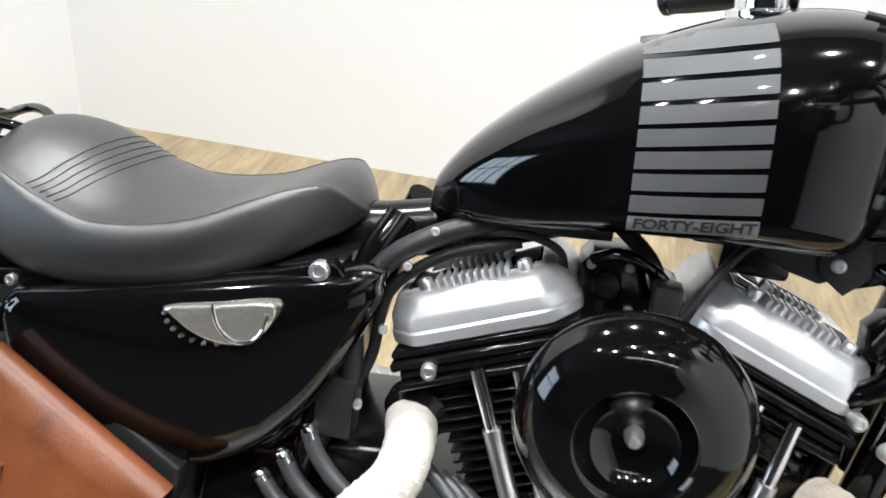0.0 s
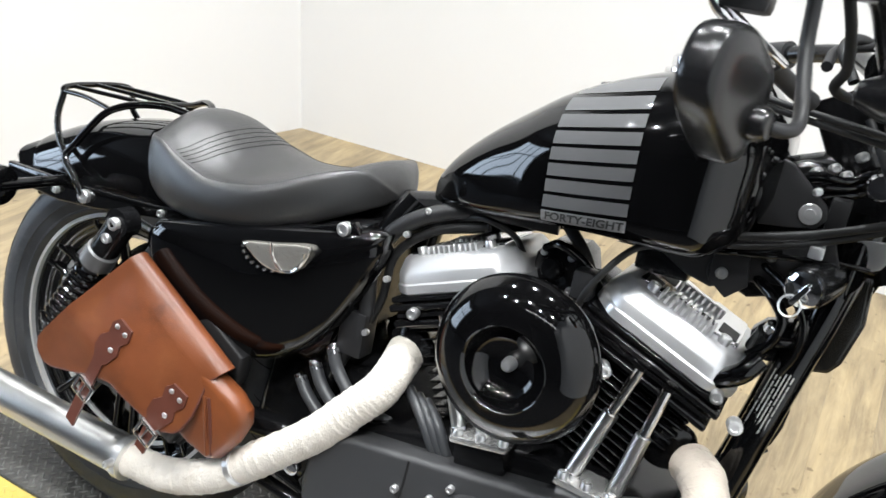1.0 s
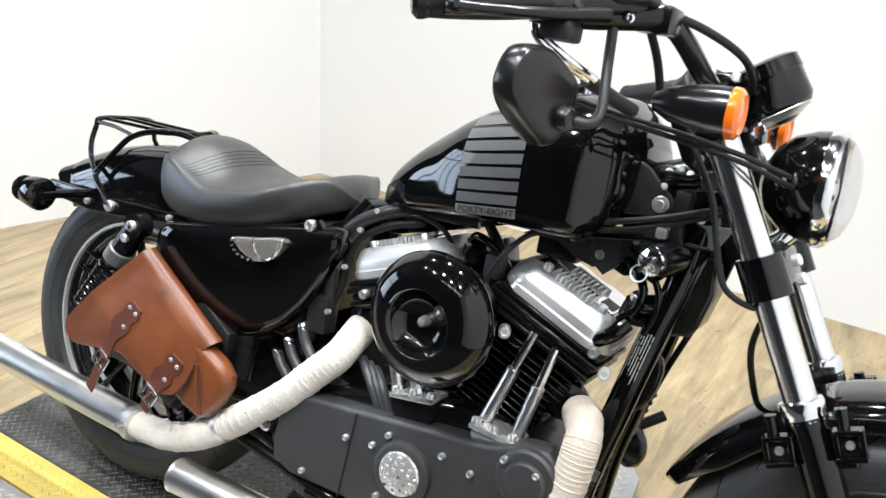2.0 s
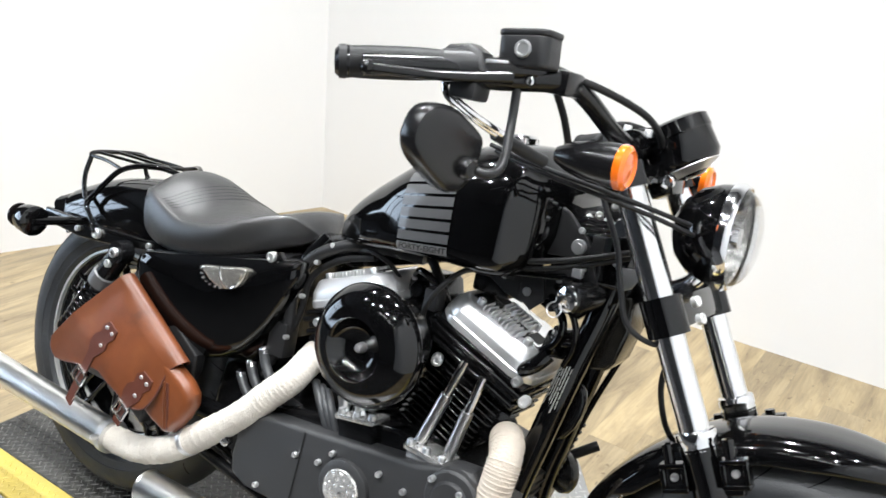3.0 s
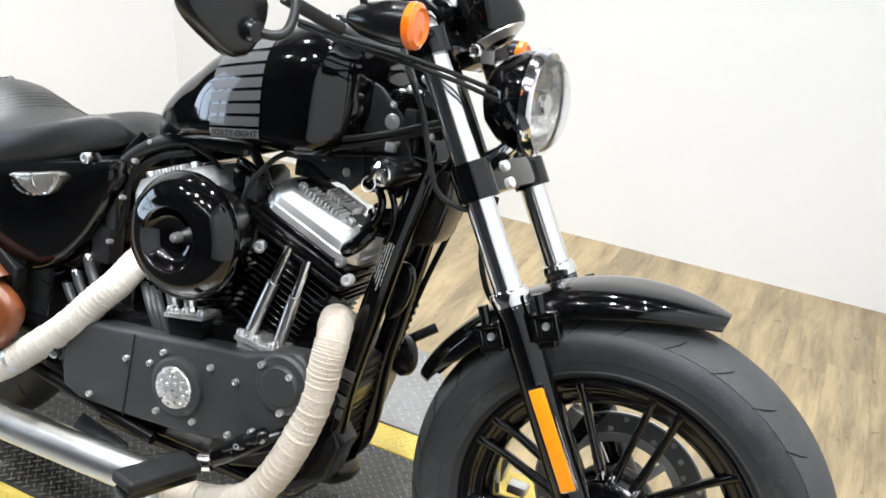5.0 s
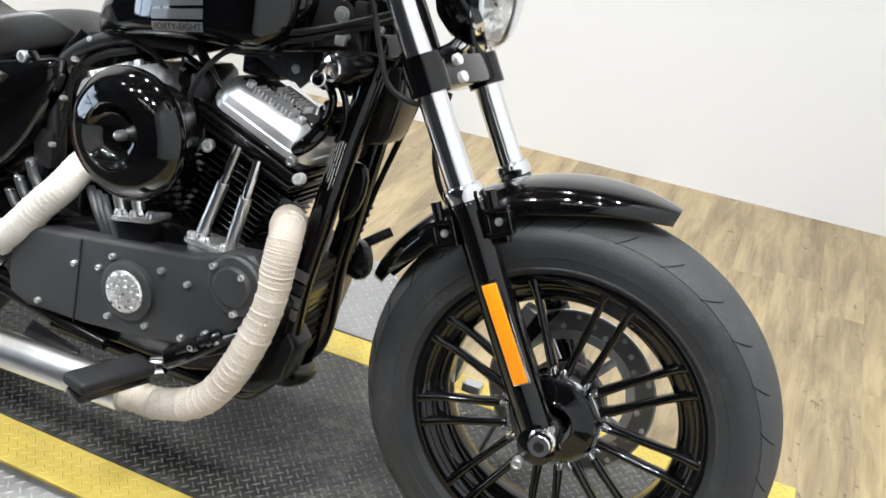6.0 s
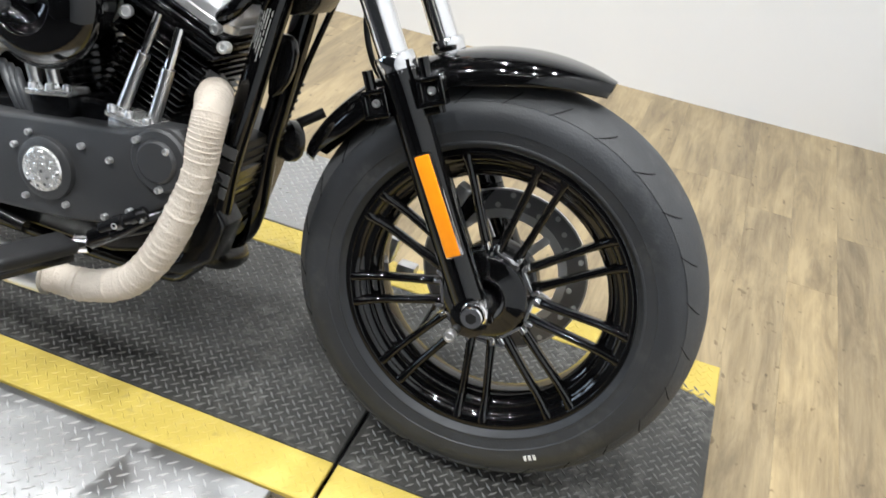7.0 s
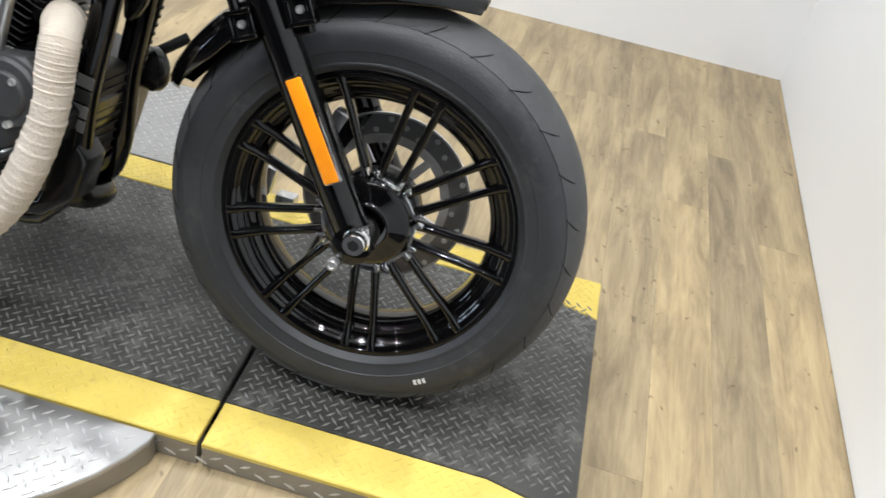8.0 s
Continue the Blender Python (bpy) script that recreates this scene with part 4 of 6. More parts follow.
# -- tank
TANK_ROWS = [(0.624, 0.7075, 0.7166, 0.732, 0.042), (0.630, 0.7075, 0.726, 0.7495, 0.060), (0.654, 0.7095, 0.741, 0.782, 0.084), (0.6916, 0.714, 0.7546, 0.818, 0.1065), (0.7377, 0.7215, 0.7701, 0.854, 0.127), (0.7818, 0.7303, 0.7865, 0.885, 0.1445), (0.8415, 0.7391, 0.8002, 0.9139, 0.160), (0.9087, 0.7439, 0.8105, 0.9368, 0.1675), (0.9692, 0.7451, 0.8191, 0.9441, 0.1611), (0.9925, 0.7548, 0.8292, 0.9323, 0.1445), (1.0155, 0.7783, 0.8413, 0.9105, 0.1183), (1.03, 0.8163, 0.8553, 0.8839, 0.0829)]
TOP_POW, LOW_POW = 2.9, 7.0
TROWS = spline_rows(TANK_ROWS, 5)
tank = b("fuel_tank", ring_loft(bmesh.new(), oval_rings(TROWS, TOP_POW, LOW_POW, 72)), GLOSS, "gloss black peanut fuel tank", angle=60)


def tank_y(x, z):
    """The tank's side at a place: its y on the near side."""
    xs = [r[0] for r in TROWS]
    r = [np.interp(x, xs, [q[k] for q in TROWS]) for k in range(5)]
    s = (z - r[2]) / ((r[3] - r[2]) if z >= r[2] else (r[2] - r[1]))
    pw = TOP_POW if z >= r[2] else LOW_POW
    return -r[4] * max(0.0, 1 - abs(s) ** pw) ** (1 / pw)


def tank_patch(x0, x1, z0, z1, lift_by=0.0012, nx=8, nz=3, lean=0.0, slope=0.0):
    bm = bmesh.new()
    g = []
    for i in range(nx + 1):
        row = []
        for j in range(nz + 1):
            x, z = x0 + (x1 - x0) * i / nx, z0 + (z1 - z0) * j / nz
            z += slope * (x - x0)
            x += lean * (z - 0.74)
            row.append(bm.verts.new((x, tank_y(x, z) - lift_by, z)))
        g.append(row)
    for i in range(nx):
        for j in range(nz):
            bm.faces.new((g[i][j], g[i + 1][j], g[i + 1][j + 1], g[i][j + 1]))
    return bm


for k in range(8):
    z0 = 0.7615 + k * 0.0175
    b("stripe", tank_patch(0.806, 0.906, z0, z0 + 0.0138, slope=0.17 + 0.012 * k, lean=-0.07), DECAL, "silver-grey tank stripe" if k == 0 else "", tank)
b("name_strip", tank_patch(0.806, 0.906, 0.745, 0.758, slope=0.16, lean=-0.07), STRIP, "grey strip lettered FORTY-EIGHT", tank)
fc = bpy.data.curves.new("lettering", "FONT")
fc.body, fc.size, fc.extrude, fc.align_x, fc.align_y = "FORTY-EIGHT", 0.0125, 0.0003, "CENTER", "CENTER"
fc.offset = 0.00035
fo = new("lettering", fc)
dg = bpy.context.evaluated_depsgraph_get()
fm = bpy.data.meshes.new_from_object(fo.evaluated_get(dg))
bpy.data.objects.remove(fo)
bpy.data.curves.remove(fc)
w = max(v.co.x for v in fm.vertices) - min(v.co.x for v in fm.vertices)
for v in fm.vertices:
    x = 0.856 + v.co.x * 0.092 / w
    z = 0.7515 + 0.16 * (x - 0.806) + v.co.y
    v.co = (x, tank_y(x, z) - 0.0018 + v.co.z * 0.2, z)
fm.materials.clear()
fm.materials.append(INK)
b("lettering", fm, None, "dark FORTY-EIGHT lettering", tank)
b("filler_cap", lathe([(0.001, 0.022), (0.024, 0.022), (0.028, 0.018), (0.028, 0.008), (0.035, 0.005), (0.035, -0.012)], (0.902, 0.0, 0.929), (-0.1, 0, 1), 28), CHROME, "chrome filler cap", tank)

# -- oil tank side cover
SC = [(0.25, 0.588), (0.42, 0.626), (0.588, 0.662), (0.600, 0.645), (0.600, 0.627), (0.578, 0.572), (0.552, 0.521), (0.525, 0.485), (0.502, 0.463), (0.455, 0.435), (0.37, 0.418), (0.285, 0.440), (0.245, 0.50), (0.232, 0.562)]
SCL = [(p.x, p.z) for p in curve_points([(x, 0, z) for x, z in SC + SC[:1]], 3)][:-1]
SCC = (0.43, 0.555)
sc = b("side_cover", ring_loft(bmesh.new(), [[Vector((SCC[0] + (x - SCC[0]) * k, y + 0.10 * (x - SCC[0]) * k, SCC[1] + (z - SCC[1]) * k)) for x, z in SCL] for k, y in ((0.94, -0.09), (0.985, -0.105), (1.0, -0.118), (0.99, -0.129), (0.96, -0.137), (0.90, -0.1425), (0.80, -0.147), (0.65, -0.151), (0.45, -0.1545), (0.25, -0.1565), (0.06, -0.157))]), GLOSS, "gloss black oil tank side cover", angle=60)
em = [(0.408, 0.602), (0.46, 0.614), (0.514, 0.626), (0.512, 0.604), (0.497, 0.586), (0.474, 0.578), (0.448, 0.580), (0.425, 0.590)]
EMBLEM = mat("emblem_chrome", (0.75, 0.71, 0.64), 0.16, 0.85, var=0.15, scale=120, bump=0.3, bscale=150)
e = b("emblem", slab(em, -0.140, -0.1605, 0.003, 3, 3), EMBLEM, "bright half-round cast emblem", sc)
arc = [(0.484 + 0.026 * math.cos(a), -0.161, 0.616 + 0.033 * math.sin(a)) for a in [math.pi + math.pi * k / 16 for k in range(17)]]
b("emblem_ridge", tube(arc, 0.0018, 8, 0), CHROME, "", sc)
for k in range(13):
    a = math.pi + math.pi * (k + 0.5) / 13
    bolt((0.463 + 0.053 * math.cos(a), -0.1575, 0.614 + 0.037 * math.sin(a) + 0.23 * 0.052 * math.cos(a)), (0, -1, 0), 0.0026, 0.003, sc, CHROME)

# -- shock
for side in (-1, 1):
    s0, s1 = Vector((0.182, 0.148 * side, 0.562)), Vector((0.045, 0.150 * side, 0.345))
    d = (s1 - s0).normalized()
    sh = b("shock_absorber", tube([s0, s0 + d * 0.075], 0.022, 20, 0), SATIN, "black shock absorber with coil spring")
    b("shock_body", tube([s0 + d * 0.07, s1], 0.012, 14, 0), PLASTIC, "", sh)
    b("collar", lathe([(0.02, 0), (0.0255, 0.003), (0.0255, 0.03), (0.02, 0.034)], s0 + d * 0.06, d, 24), COLLAR, "grey preload collar", sh)
    u = d.orthogonal().normalized()
    w = d.cross(u)
    L = (s1 - s0).length - 0.12
    hel = [s0 + d * (0.095 + L * k / 90) + 0.021 * (math.cos(k * 2 * math.pi / 10) * u + math.sin(k * 2 * math.pi / 10) * w) for k in range(91)]
    b("spring", tube(hel, 0.0045, 8, 0), GLOSS, "", sh)
    b("shock_eye", lathe([(0.008, -0.014), (0.022, -0.014), (0.022, 0.014), (0.008, 0.014)], s0, (0, 1, 0), 20), SATIN, "", sh)
    bolt(s0 + Vector((0, side * 0.016, 0)), (0, side, 0), 0.010, 0.008, sh)
    bolt(s0 + d * 0.028 + Vector((0.006, side * 0.02, 0.0)), (0, side, 0), 0.008, 0.006, sh)

# -- engine
b("crankcase", slab([(0.56, 0.27), (0.60, 0.40), (0.76, 0.44), (0.86, 0.46), (1.00, 0.44), (1.06, 0.38), (1.03, 0.26), (0.90, 0.22), (0.66, 0.22)], -0.13, 0.13, 0.01), SATIN, "black V-twin engine case")
COVER = [(0.560, 0.30), (0.566, 0.352), (0.590, 0.384), (0.630, 0.397), (0.70, 0.405), (0.79, 0.418), (0.86, 0.428), (0.93, 0.437), (0.985, 0.458), (1.022, 0.462), (1.046, 0.440), (1.050, 0.402), (1.030, 0.365), (0.985, 0.315), (0.93, 0.288), (0.85, 0.270), (0.72, 0.258), (0.60, 0.254), (0.565, 0.268)]
cv = b("cam_cover", slab(COVER, -0.12, -0.165, 0.008, segs=3), MATTE, "matte black wrinkle-finish cam cover")
b("cover_boss", lathe([(0.001, 0.0175), (0.028, 0.017), (0.031, 0.0145), (0.032, 0.011), (0.043, 0.010), (0.047, 0.006), (0.048, -0.003)], (1.002, -0.165, 0.412), (0, -1, 0), 36), MATTE, "", cv)
b("timer_ring", lathe([(0.05, -0.004), (0.048, 0.008), (0.040, 0.012), (0.034, 0.012)], (0.81, -0.165, 0.345), (0, -1, 0), 36), MATTE, "", cv)
b("timer_cover", lathe([(0.001, 0.0195), (0.02, 0.0185), (0.033, 0.015), (0.036, 0.011), (0.036, 0.004)], (0.81, -0.165, 0.345), (0, -1, 0), 36), TIMER, "round embossed chrome timer cover", cv)
r_relief = random.Random(8)
for k in range(22):
    a, rr = k * 2.4, 0.004 + 0.0056 * math.sqrt(k)
    c = Vector((0.81 + rr * math.cos(a), -0.1845 + 0.12 * rr, 0.345 + rr * math.sin(a)))
    w = r_relief.uniform(0.0022, 0.0042)
    b("relief", lathe([(0.001, 0.0022), (w * 0.6, 0.0018), (w, 0.0), (w, -0.002)], c, (0.5 * math.cos(a * 1.7), -1, 0.5 * math.sin(a * 1.7)), 10), TIMER if k % 5 else INK, "", cv)
b("cover_seam", box(-0.0012, 0.0012, -0.1662, -0.164, -0.075, 0.072, m=Matrix.Translation((0.708, 0, 0.331)) @ Matrix.Rotation(radians(4), 4, "Y")), RUBBER2, "", cv)
for x, z in ((0.702, 0.359), (0.776, 0.392), (0.751, 0.366), (0.869, 0.396), (0.918, 0.388), (0.773, 0.290), (0.846, 0.296), (0.968, 0.436), (1.018, 0.432), (1.010, 0.372), (0.965, 0.325), (0.915, 0.298), (0.63, 0.272)):
    bolt((x, -0.168 if x < 0.95 else -0.180, z), (0, -1, 0), 0.0052, 0.0055, cv)


def cylinder(base, ang):
    """A finned cylinder with its rocker box, along a slanted axis; ang: degrees from upright, positive leaning ahead."""
    M = Matrix.Translation(base) @ Matrix.Rotation(radians(ang), 4, "Y")
    cyl = b("cylinder", lathe([(0.055, 0), (0.055, 0.26)], (0, 0, 0), (0, 0, 1), 24), SATIN, "black finned engine cylinder")
    cyl.matrix_local = M
    for k in range(14):
        h = 0.05 + k * 0.0115
        g = 0.066 if k < 9 else 0.078
        part("cooling_fin", box(-g, g, -0.085, 0.085, h, h + 0.0035, 0.0015, segs=1), SATIN, cyl)
    part("head", box(-0.082, 0.082, -0.09, 0.09, 0.205, 0.232, 0.006), SATIN, cyl)
    for z0, z1, g in ((0.212, 0.2205, 0.094), (0.2225, 0.2315, 0.090), (0.2335, 0.2425, 0.096), (0.2445, 0.2525, 0.0925)):
        part("rocker_base", box(-g, g, -g - 0.011, 0.034, z0, z1, 0.002, segs=1), SATIN, cyl)


def rocker(base, ang):
    """The bright rocker cover: a lower box with a flared skirt and a smaller raised top with fins."""
    bm = bmesh.new()
    rings = []
    for z, hx, hy, ch in ((0.253, 0.091, 0.102, 0.026), (0.2555, 0.0945, 0.106, 0.028), (0.266, 0.0945, 0.106, 0.028), (0.2685, 0.0925, 0.104, 0.027), (0.280, 0.0915, 0.103, 0.027), (0.283, 0.0905, 0.102, 0.027), (0.2945, 0.084, 0.095, 0.024), (0.299, 0.081, 0.092, 0.022), (0.302, 0.076, 0.086, 0.018)):
        corner = []
        for sx, sy in ((1, 1), (-1, 1), (-1, -1), (1, -1)):
            two = [(sx * hx, sy * (hy - ch)), (sx * (hx - ch), sy * hy)]
            corner += two if sx * sy > 0 else two[::-1]
        ring = []
        for k, (x, y) in enumerate(corner):
            for o, f in ((corner[k - 1], 0.10), (None, 0.0), (corner[(k + 1) % 8], 0.10)):
                d = Vector((o[0] - x, o[1] - y)) if o else Vector((0, 0))
                d = d.normalized() * 0.006 if o else d
                yy = y * (1 if o else 0.985) + d.y
                ring.append((x * (1 if o else 0.985) + d.x, yy if yy < 0 else yy * 0.45, z))
        rings.append(ring)
    r = part("rocker_cover", ring_loft(bm, rings), ALU, bike, "polished aluminium rocker cover", 30)
    r.matrix_local = Matrix.Translation(base) @ Matrix.Rotation(radians(ang), 4, "Y")
    part("rocker_top", slab([(-0.066, -0.074), (-0.034, -0.074), (-0.030, -0.050), (0.030, -0.050), (0.034, -0.074), (0.066, -0.070), (0.064, 0.030), (0.020, 0.034), (0.014, 0.022), (-0.030, 0.034), (-0.064, 0.026)], 0.300, 0.306, 0.0012, m=Matrix(((1, 0, 0, 0), (0, 0, 1, 0), (0, 1, 0, 0), (0, 0, 0, 1)))), CHROME, r, "mirror-polished rocker top")
    # Raised black pads stand in for the shade inside the top's cut-outs.
    for x0, x1, y0, y1 in ((-0.060, -0.040, -0.070, -0.040), (0.038, 0.062, -0.062, -0.024), (-0.052, -0.030, -0.028, 0.002), (0.010, 0.030, -0.048, -0.042)):
        part("cutout_shade", box(x0, x1, y0, y1, 0.302, 0.3068, 0.001, segs=1), RUBBER2, r)
    for k in range(10):
        part("fin", box(-0.036 + k * 0.0075, -0.0325 + k * 0.0075, -0.088, -0.058, 0.300, 0.3115, 0.001, segs=1), ALU, r)
    for k in range(8):
        part("fin", box(-0.026 + k * 0.0075, -0.0225 + k * 0.0075, -0.040, -0.012, 0.305, 0.3125, 0.001, segs=1), ALU, r)
    part("fin_bar", box(-0.028, 0.034, -0.012, -0.004, 0.305, 0.313, 0.0015, segs=1), ALU, r)
    for x in (-0.047, 0.05):
        bolt((x, -0.078, 0.307), (0, 0, 1), 0.007, 0.006, r)
    return r


cylinder(Vector((0.868, 0, 0.388)), 21)
rocker(Vector((0.868, 0, 0.388)), 21)
cylinder(Vector((0.795, 0, 0.377)), -22)
rocker(Vector((0.795, 0, 0.377)), -22)
for x0, z0, x1, z1 in ((0.950, 0.605, 0.905, 0.452), (0.985, 0.592, 0.957, 0.440), (0.700, 0.585, 0.757, 0.448), (0.738, 0.592, 0.790, 0.455)):
    p0, p1 = Vector((x0, -0.118, z0)), Vector((x1, -0.128, z1))
    pr = b("pushrod_tube", tube([p0, p0.lerp(p1, 0.42)], 0.0068, 14, 0), FORKCHROME, "chrome pushrod tube")
    b("lower_tube", tube([p0.lerp(p1, 0.40), p1], 0.0095, 10, 0), MUFF, "", pr)
    b("tube_collar", lathe([(0.0115, -0.008), (0.0125, 0), (0.0115, 0.008)], p1, p1 - p0, 16), CHROME, "", pr)
for x, z, rot, lower in ((0.930, 0.444, 4, TIMER), (0.792, 0.449, -10, SATIN)):
    TM = Matrix.Translation((x, 0, z)) @ Matrix.Rotation(radians(rot), 4, "Y")
    tb = b("tappet_block", box(-0.038, 0.038, -0.152, -0.10, 0.0, 0.009, 0.003, m=TM), TIMER, "polished tappet block")
    b("tappet_guide", box(-0.034, 0.034, -0.146, -0.10, -0.034, 0.0005, 0.004, m=TM), lower, "", tb)
    for dx in (-0.03, 0.0, 0.03):
        bolt((x + dx, -0.145, z + 0.012 - dx * math.tan(radians(rot))), (0, 0, 1), 0.006, 0.006, tb)

# air cleaner
AC = Vector((0.836, -0.235, 0.606))
ac = b("air_cleaner", lathe([(0.001, -0.004), (0.018, -0.0035), (0.031, 0.001), (0.039, 0.009), (0.0435, 0.0175), (0.0455, 0.021), (0.0475, 0.0225), (0.0495, 0.0215), (0.060, 0.020), (0.074, 0.0145), (0.085, 0.005), (0.0925, -0.007), (0.0955, -0.016), (0.0945, -0.0225), (0.088, -0.026), (0.06, -0.027), (0.001, -0.027)], AC, (0, -1, 0), 64), GLOSS, "round gloss black air cleaner cover", angle=60)
b("centre_bolt", lathe([(0.001, 0.012), (0.0045, 0.011), (0.0072, 0.007), (0.008, 0.0), (0.008, -0.006)], AC, (0, -1, 0), 20), STEEL, "chrome dome bolt", ac)
b("backing_plate", lathe([(0.001, 0.02), (0.082, 0.02), (0.084, 0.034), (0.07, 0.042), (0.07, 0.08), (0.055, 0.105), (0.04, 0.13), (0.001, 0.13)], AC, (0, 1, 0), 32), SATIN, "", ac)
b("throttle_body", tube([(0.836, -0.11, 0.60), (0.836, 0.0, 0.58)], 0.032, 16, 0), SATIN)

# -- exhaust
WR = 0.0248


def wrapped(pts, name, label, turns, deep, material):
    """Overlapping turns of tape, each a little different from the next."""
    r = random.Random(turns)
    lift_by = [r.uniform(0.6, 1.3) for _ in range(turns + 2)]

    def wave(t):
        k = t * turns + 0.5 * math.sin(t * 19) + 0.3 * math.sin(t * 47)
        i, f = int(max(0, k)), k - int(max(0, k))
        return WR * (1.01 + deep * lift_by[min(i, turns)] * (0.55 * math.exp(-f * 9) + 0.35 * (1 - f)) + 0.012 * math.sin(t * 31))
    return b(name, tube(pts, WR, 20, 40, wave=wave), material, label, angle=80)


wrapped([(1.030, -0.085, 0.502), (1.046, -0.116, 0.505), (1.057, -0.137, 0.496), (1.0595, -0.147, 0.476), (1.0588, -0.151, 0.455), (1.055, -0.153, 0.418), (1.045, -0.156, 0.364), (1.024, -0.160, 0.302), (0.994, -0.162, 0.243), (0.954, -0.165, 0.199), (0.889, -0.170, 0.175), (0.828, -0.175, 0.173)], "front_header", "front exhaust header in white heat wrap, browned by heat", 40, 0.085, FRONTWRAP)
wrapped([(0.640, -0.078, 0.500), (0.646, -0.108, 0.491), (0.641, -0.137, 0.464), (0.614, -0.150, 0.431), (0.571, -0.160, 0.380), (0.499, -0.165, 0.316), (0.421, -0.170, 0.253), (0.340, -0.174, 0.219), (0.262, -0.178, 0.214)], "rear_header", "rear exhaust header in white heat wrap", 38, 0.075, WRAP)
b("wrap_clamp", lathe([(0.0255, -0.006), (0.0275, -0.0055), (0.0275, 0.0055), (0.0255, 0.006)], (0.460, -0.1675, 0.284), (0.78, -0.05, 0.62), 28), STEEL, "bright steel tie round the heat wrap")
for x, y, z, dx in ((0.997, -0.060, 0.502, 0.3), (0.643, -0.07, 0.506, -0.1)):
    b("exhaust_flange", lathe([(0.022, -0.01), (0.034, -0.008), (0.034, 0.004), (0.024, 0.012)], (x, y, z), (dx, -1, -0.3), 24), SATIN, "black exhaust port flange")
mu = b("muffler", tube([(0.268, -0.178, 0.215), (-0.34, -0.182, 0.222)], 0.0305, 28, 0), MUFF, "satin chrome upper muffler")
b("clamp_band", lathe([(0.03, -0.008), (0.0335, -0.007), (0.0335, 0.007), (0.03, 0.008)], (0.262, -0.178, 0.215), (1, 0, 0), 28), STEEL, "", mu)
bolt((0.262, -0.214, 0.222), (0, -1, 0), 0.006, 0.012, mu)
mu2 = b("muffler", tube([(0.83, -0.178, 0.176), (0.385, -0.18, 0.162)], 0.0315, 28, 0), MUFF, "satin chrome lower muffler")
b("muffler_end", lathe([(0.0315, 0.0), (0.0325, 0.004), (0.029, 0.008), (0.024, 0.0), (0.02, -0.05)], (0.385, -0.18, 0.162), (-1, 0, 0), 28), MUFF, "", mu2)
bolt((1.063, -0.132, 0.585), (0.2, -1, 0.1), 0.0085, 0.010, bike, RIMEDGE)

# -- frame
STICKER_PRINT = mat("grey_sticker_print", (0.33, 0.33, 0.32), 0.45)
for side in (-1, 1):
    if side < 0:
        run = [(1.128, -0.03, 0.82), (1.118, -0.05, 0.74), (1.096, -0.062, 0.63), (1.072, -0.066, 0.50), (1.055, -0.071, 0.40), (1.042, -0.075, 0.28)]
    else:
        run = [(1.128, 0.025, 0.82), (1.112, 0.035, 0.74), (1.094, 0.042, 0.63), (1.071, 0.046, 0.50), (1.053, 0.052, 0.40), (1.040, 0.062, 0.28)]
    fr = b("frame_tube", tube(run + [(1.005, 0.078 * side, 0.215), (0.94, 0.08 * side, 0.195), (0.6, 0.09 * side, 0.2)], 0.0195, 18, 6), GLOSS, "gloss black frame tube")
    if side < 0:
        fr0 = fr
        bm = bmesh.new()
        for k in range(6):
            o = (k - 3.6) * 0.0046
            for j in range(11):
                z = 0.640 - j * 0.0105 - 0.0035 * (k % 2)
                x = 1.096 + (z - 0.63) * 0.185
                half = 0.0034 + 0.0009 * ((j * 7 + k * 5) % 4)
                box(-0.0008, 0.0008, -0.0004, 0.0004, -half, half, 0, bm, Matrix.Translation((x + o * 0.9, -0.0635 - 0.0197 * math.cos(o / 0.0195), z)) @ Matrix.Rotation(radians(10.5), 4, "Y") @ Matrix.Rotation(o / 0.0195, 4, "Z"))
        b("sticker_print", bm, STICKER_PRINT, "pale rows of small print on a sticker", fr)
for k in range(4):
    z = 0.425 - 0.022 * k
    b("sticker_patch", box(-0.012, 0.012, -0.0004, 0.0004, -0.009, 0.009, 0.0003, m=Matrix.Translation((1.066 + (z - 0.425) * 0.17, -0.0912, z)) @ Matrix.Rotation(radians(10), 4, "Y"), segs=1), COLLAR if k != 1 else INK, "grey printed sticker on the frame tube" if k == 0 else "", fr0)
b("backbone", tube([(1.10, 0, 0.86), (0.85, 0, 0.76), (0.62, 0, 0.68), (0.5, 0, 0.66)], 0.03, 16, 4), SATIN, "black frame backbone")
for side in (-1, 1):
    b("frame_tube", tube([(0.60, 0.05 * side, 0.70), (0.575, 0.075 * side, 0.64), (0.55, 0.085 * side, 0.52), (0.53, 0.09 * side, 0.36), (0.56, 0.09 * side, 0.22)], 0.0165, 14, 5), GLOSS, "gloss black seat-post frame tube")
b("gearbox_case", slab([(0.40, 0.30), (0.42, 0.42), (0.50, 0.45), (0.62, 0.46), (0.62, 0.24), (0.46, 0.23)], -0.075, 0.12, 0.02), SATIN, "black gearbox case")
b("battery_box", slab([(0.27, 0.45), (0.28, 0.60), (0.56, 0.66), (0.56, 0.50), (0.5, 0.44)], -0.098, 0.11, 0.012), SATIN, "black battery and oil tank box")
for side in (-1, 1):
    b("swingarm", tube([(0.55, 0.10 * side, 0.33), (0.35, 0.115 * side, 0.32), (0.10, 0.118 * side, 0.315)], 0.02, 14, 4), SATIN, "black swingarm")

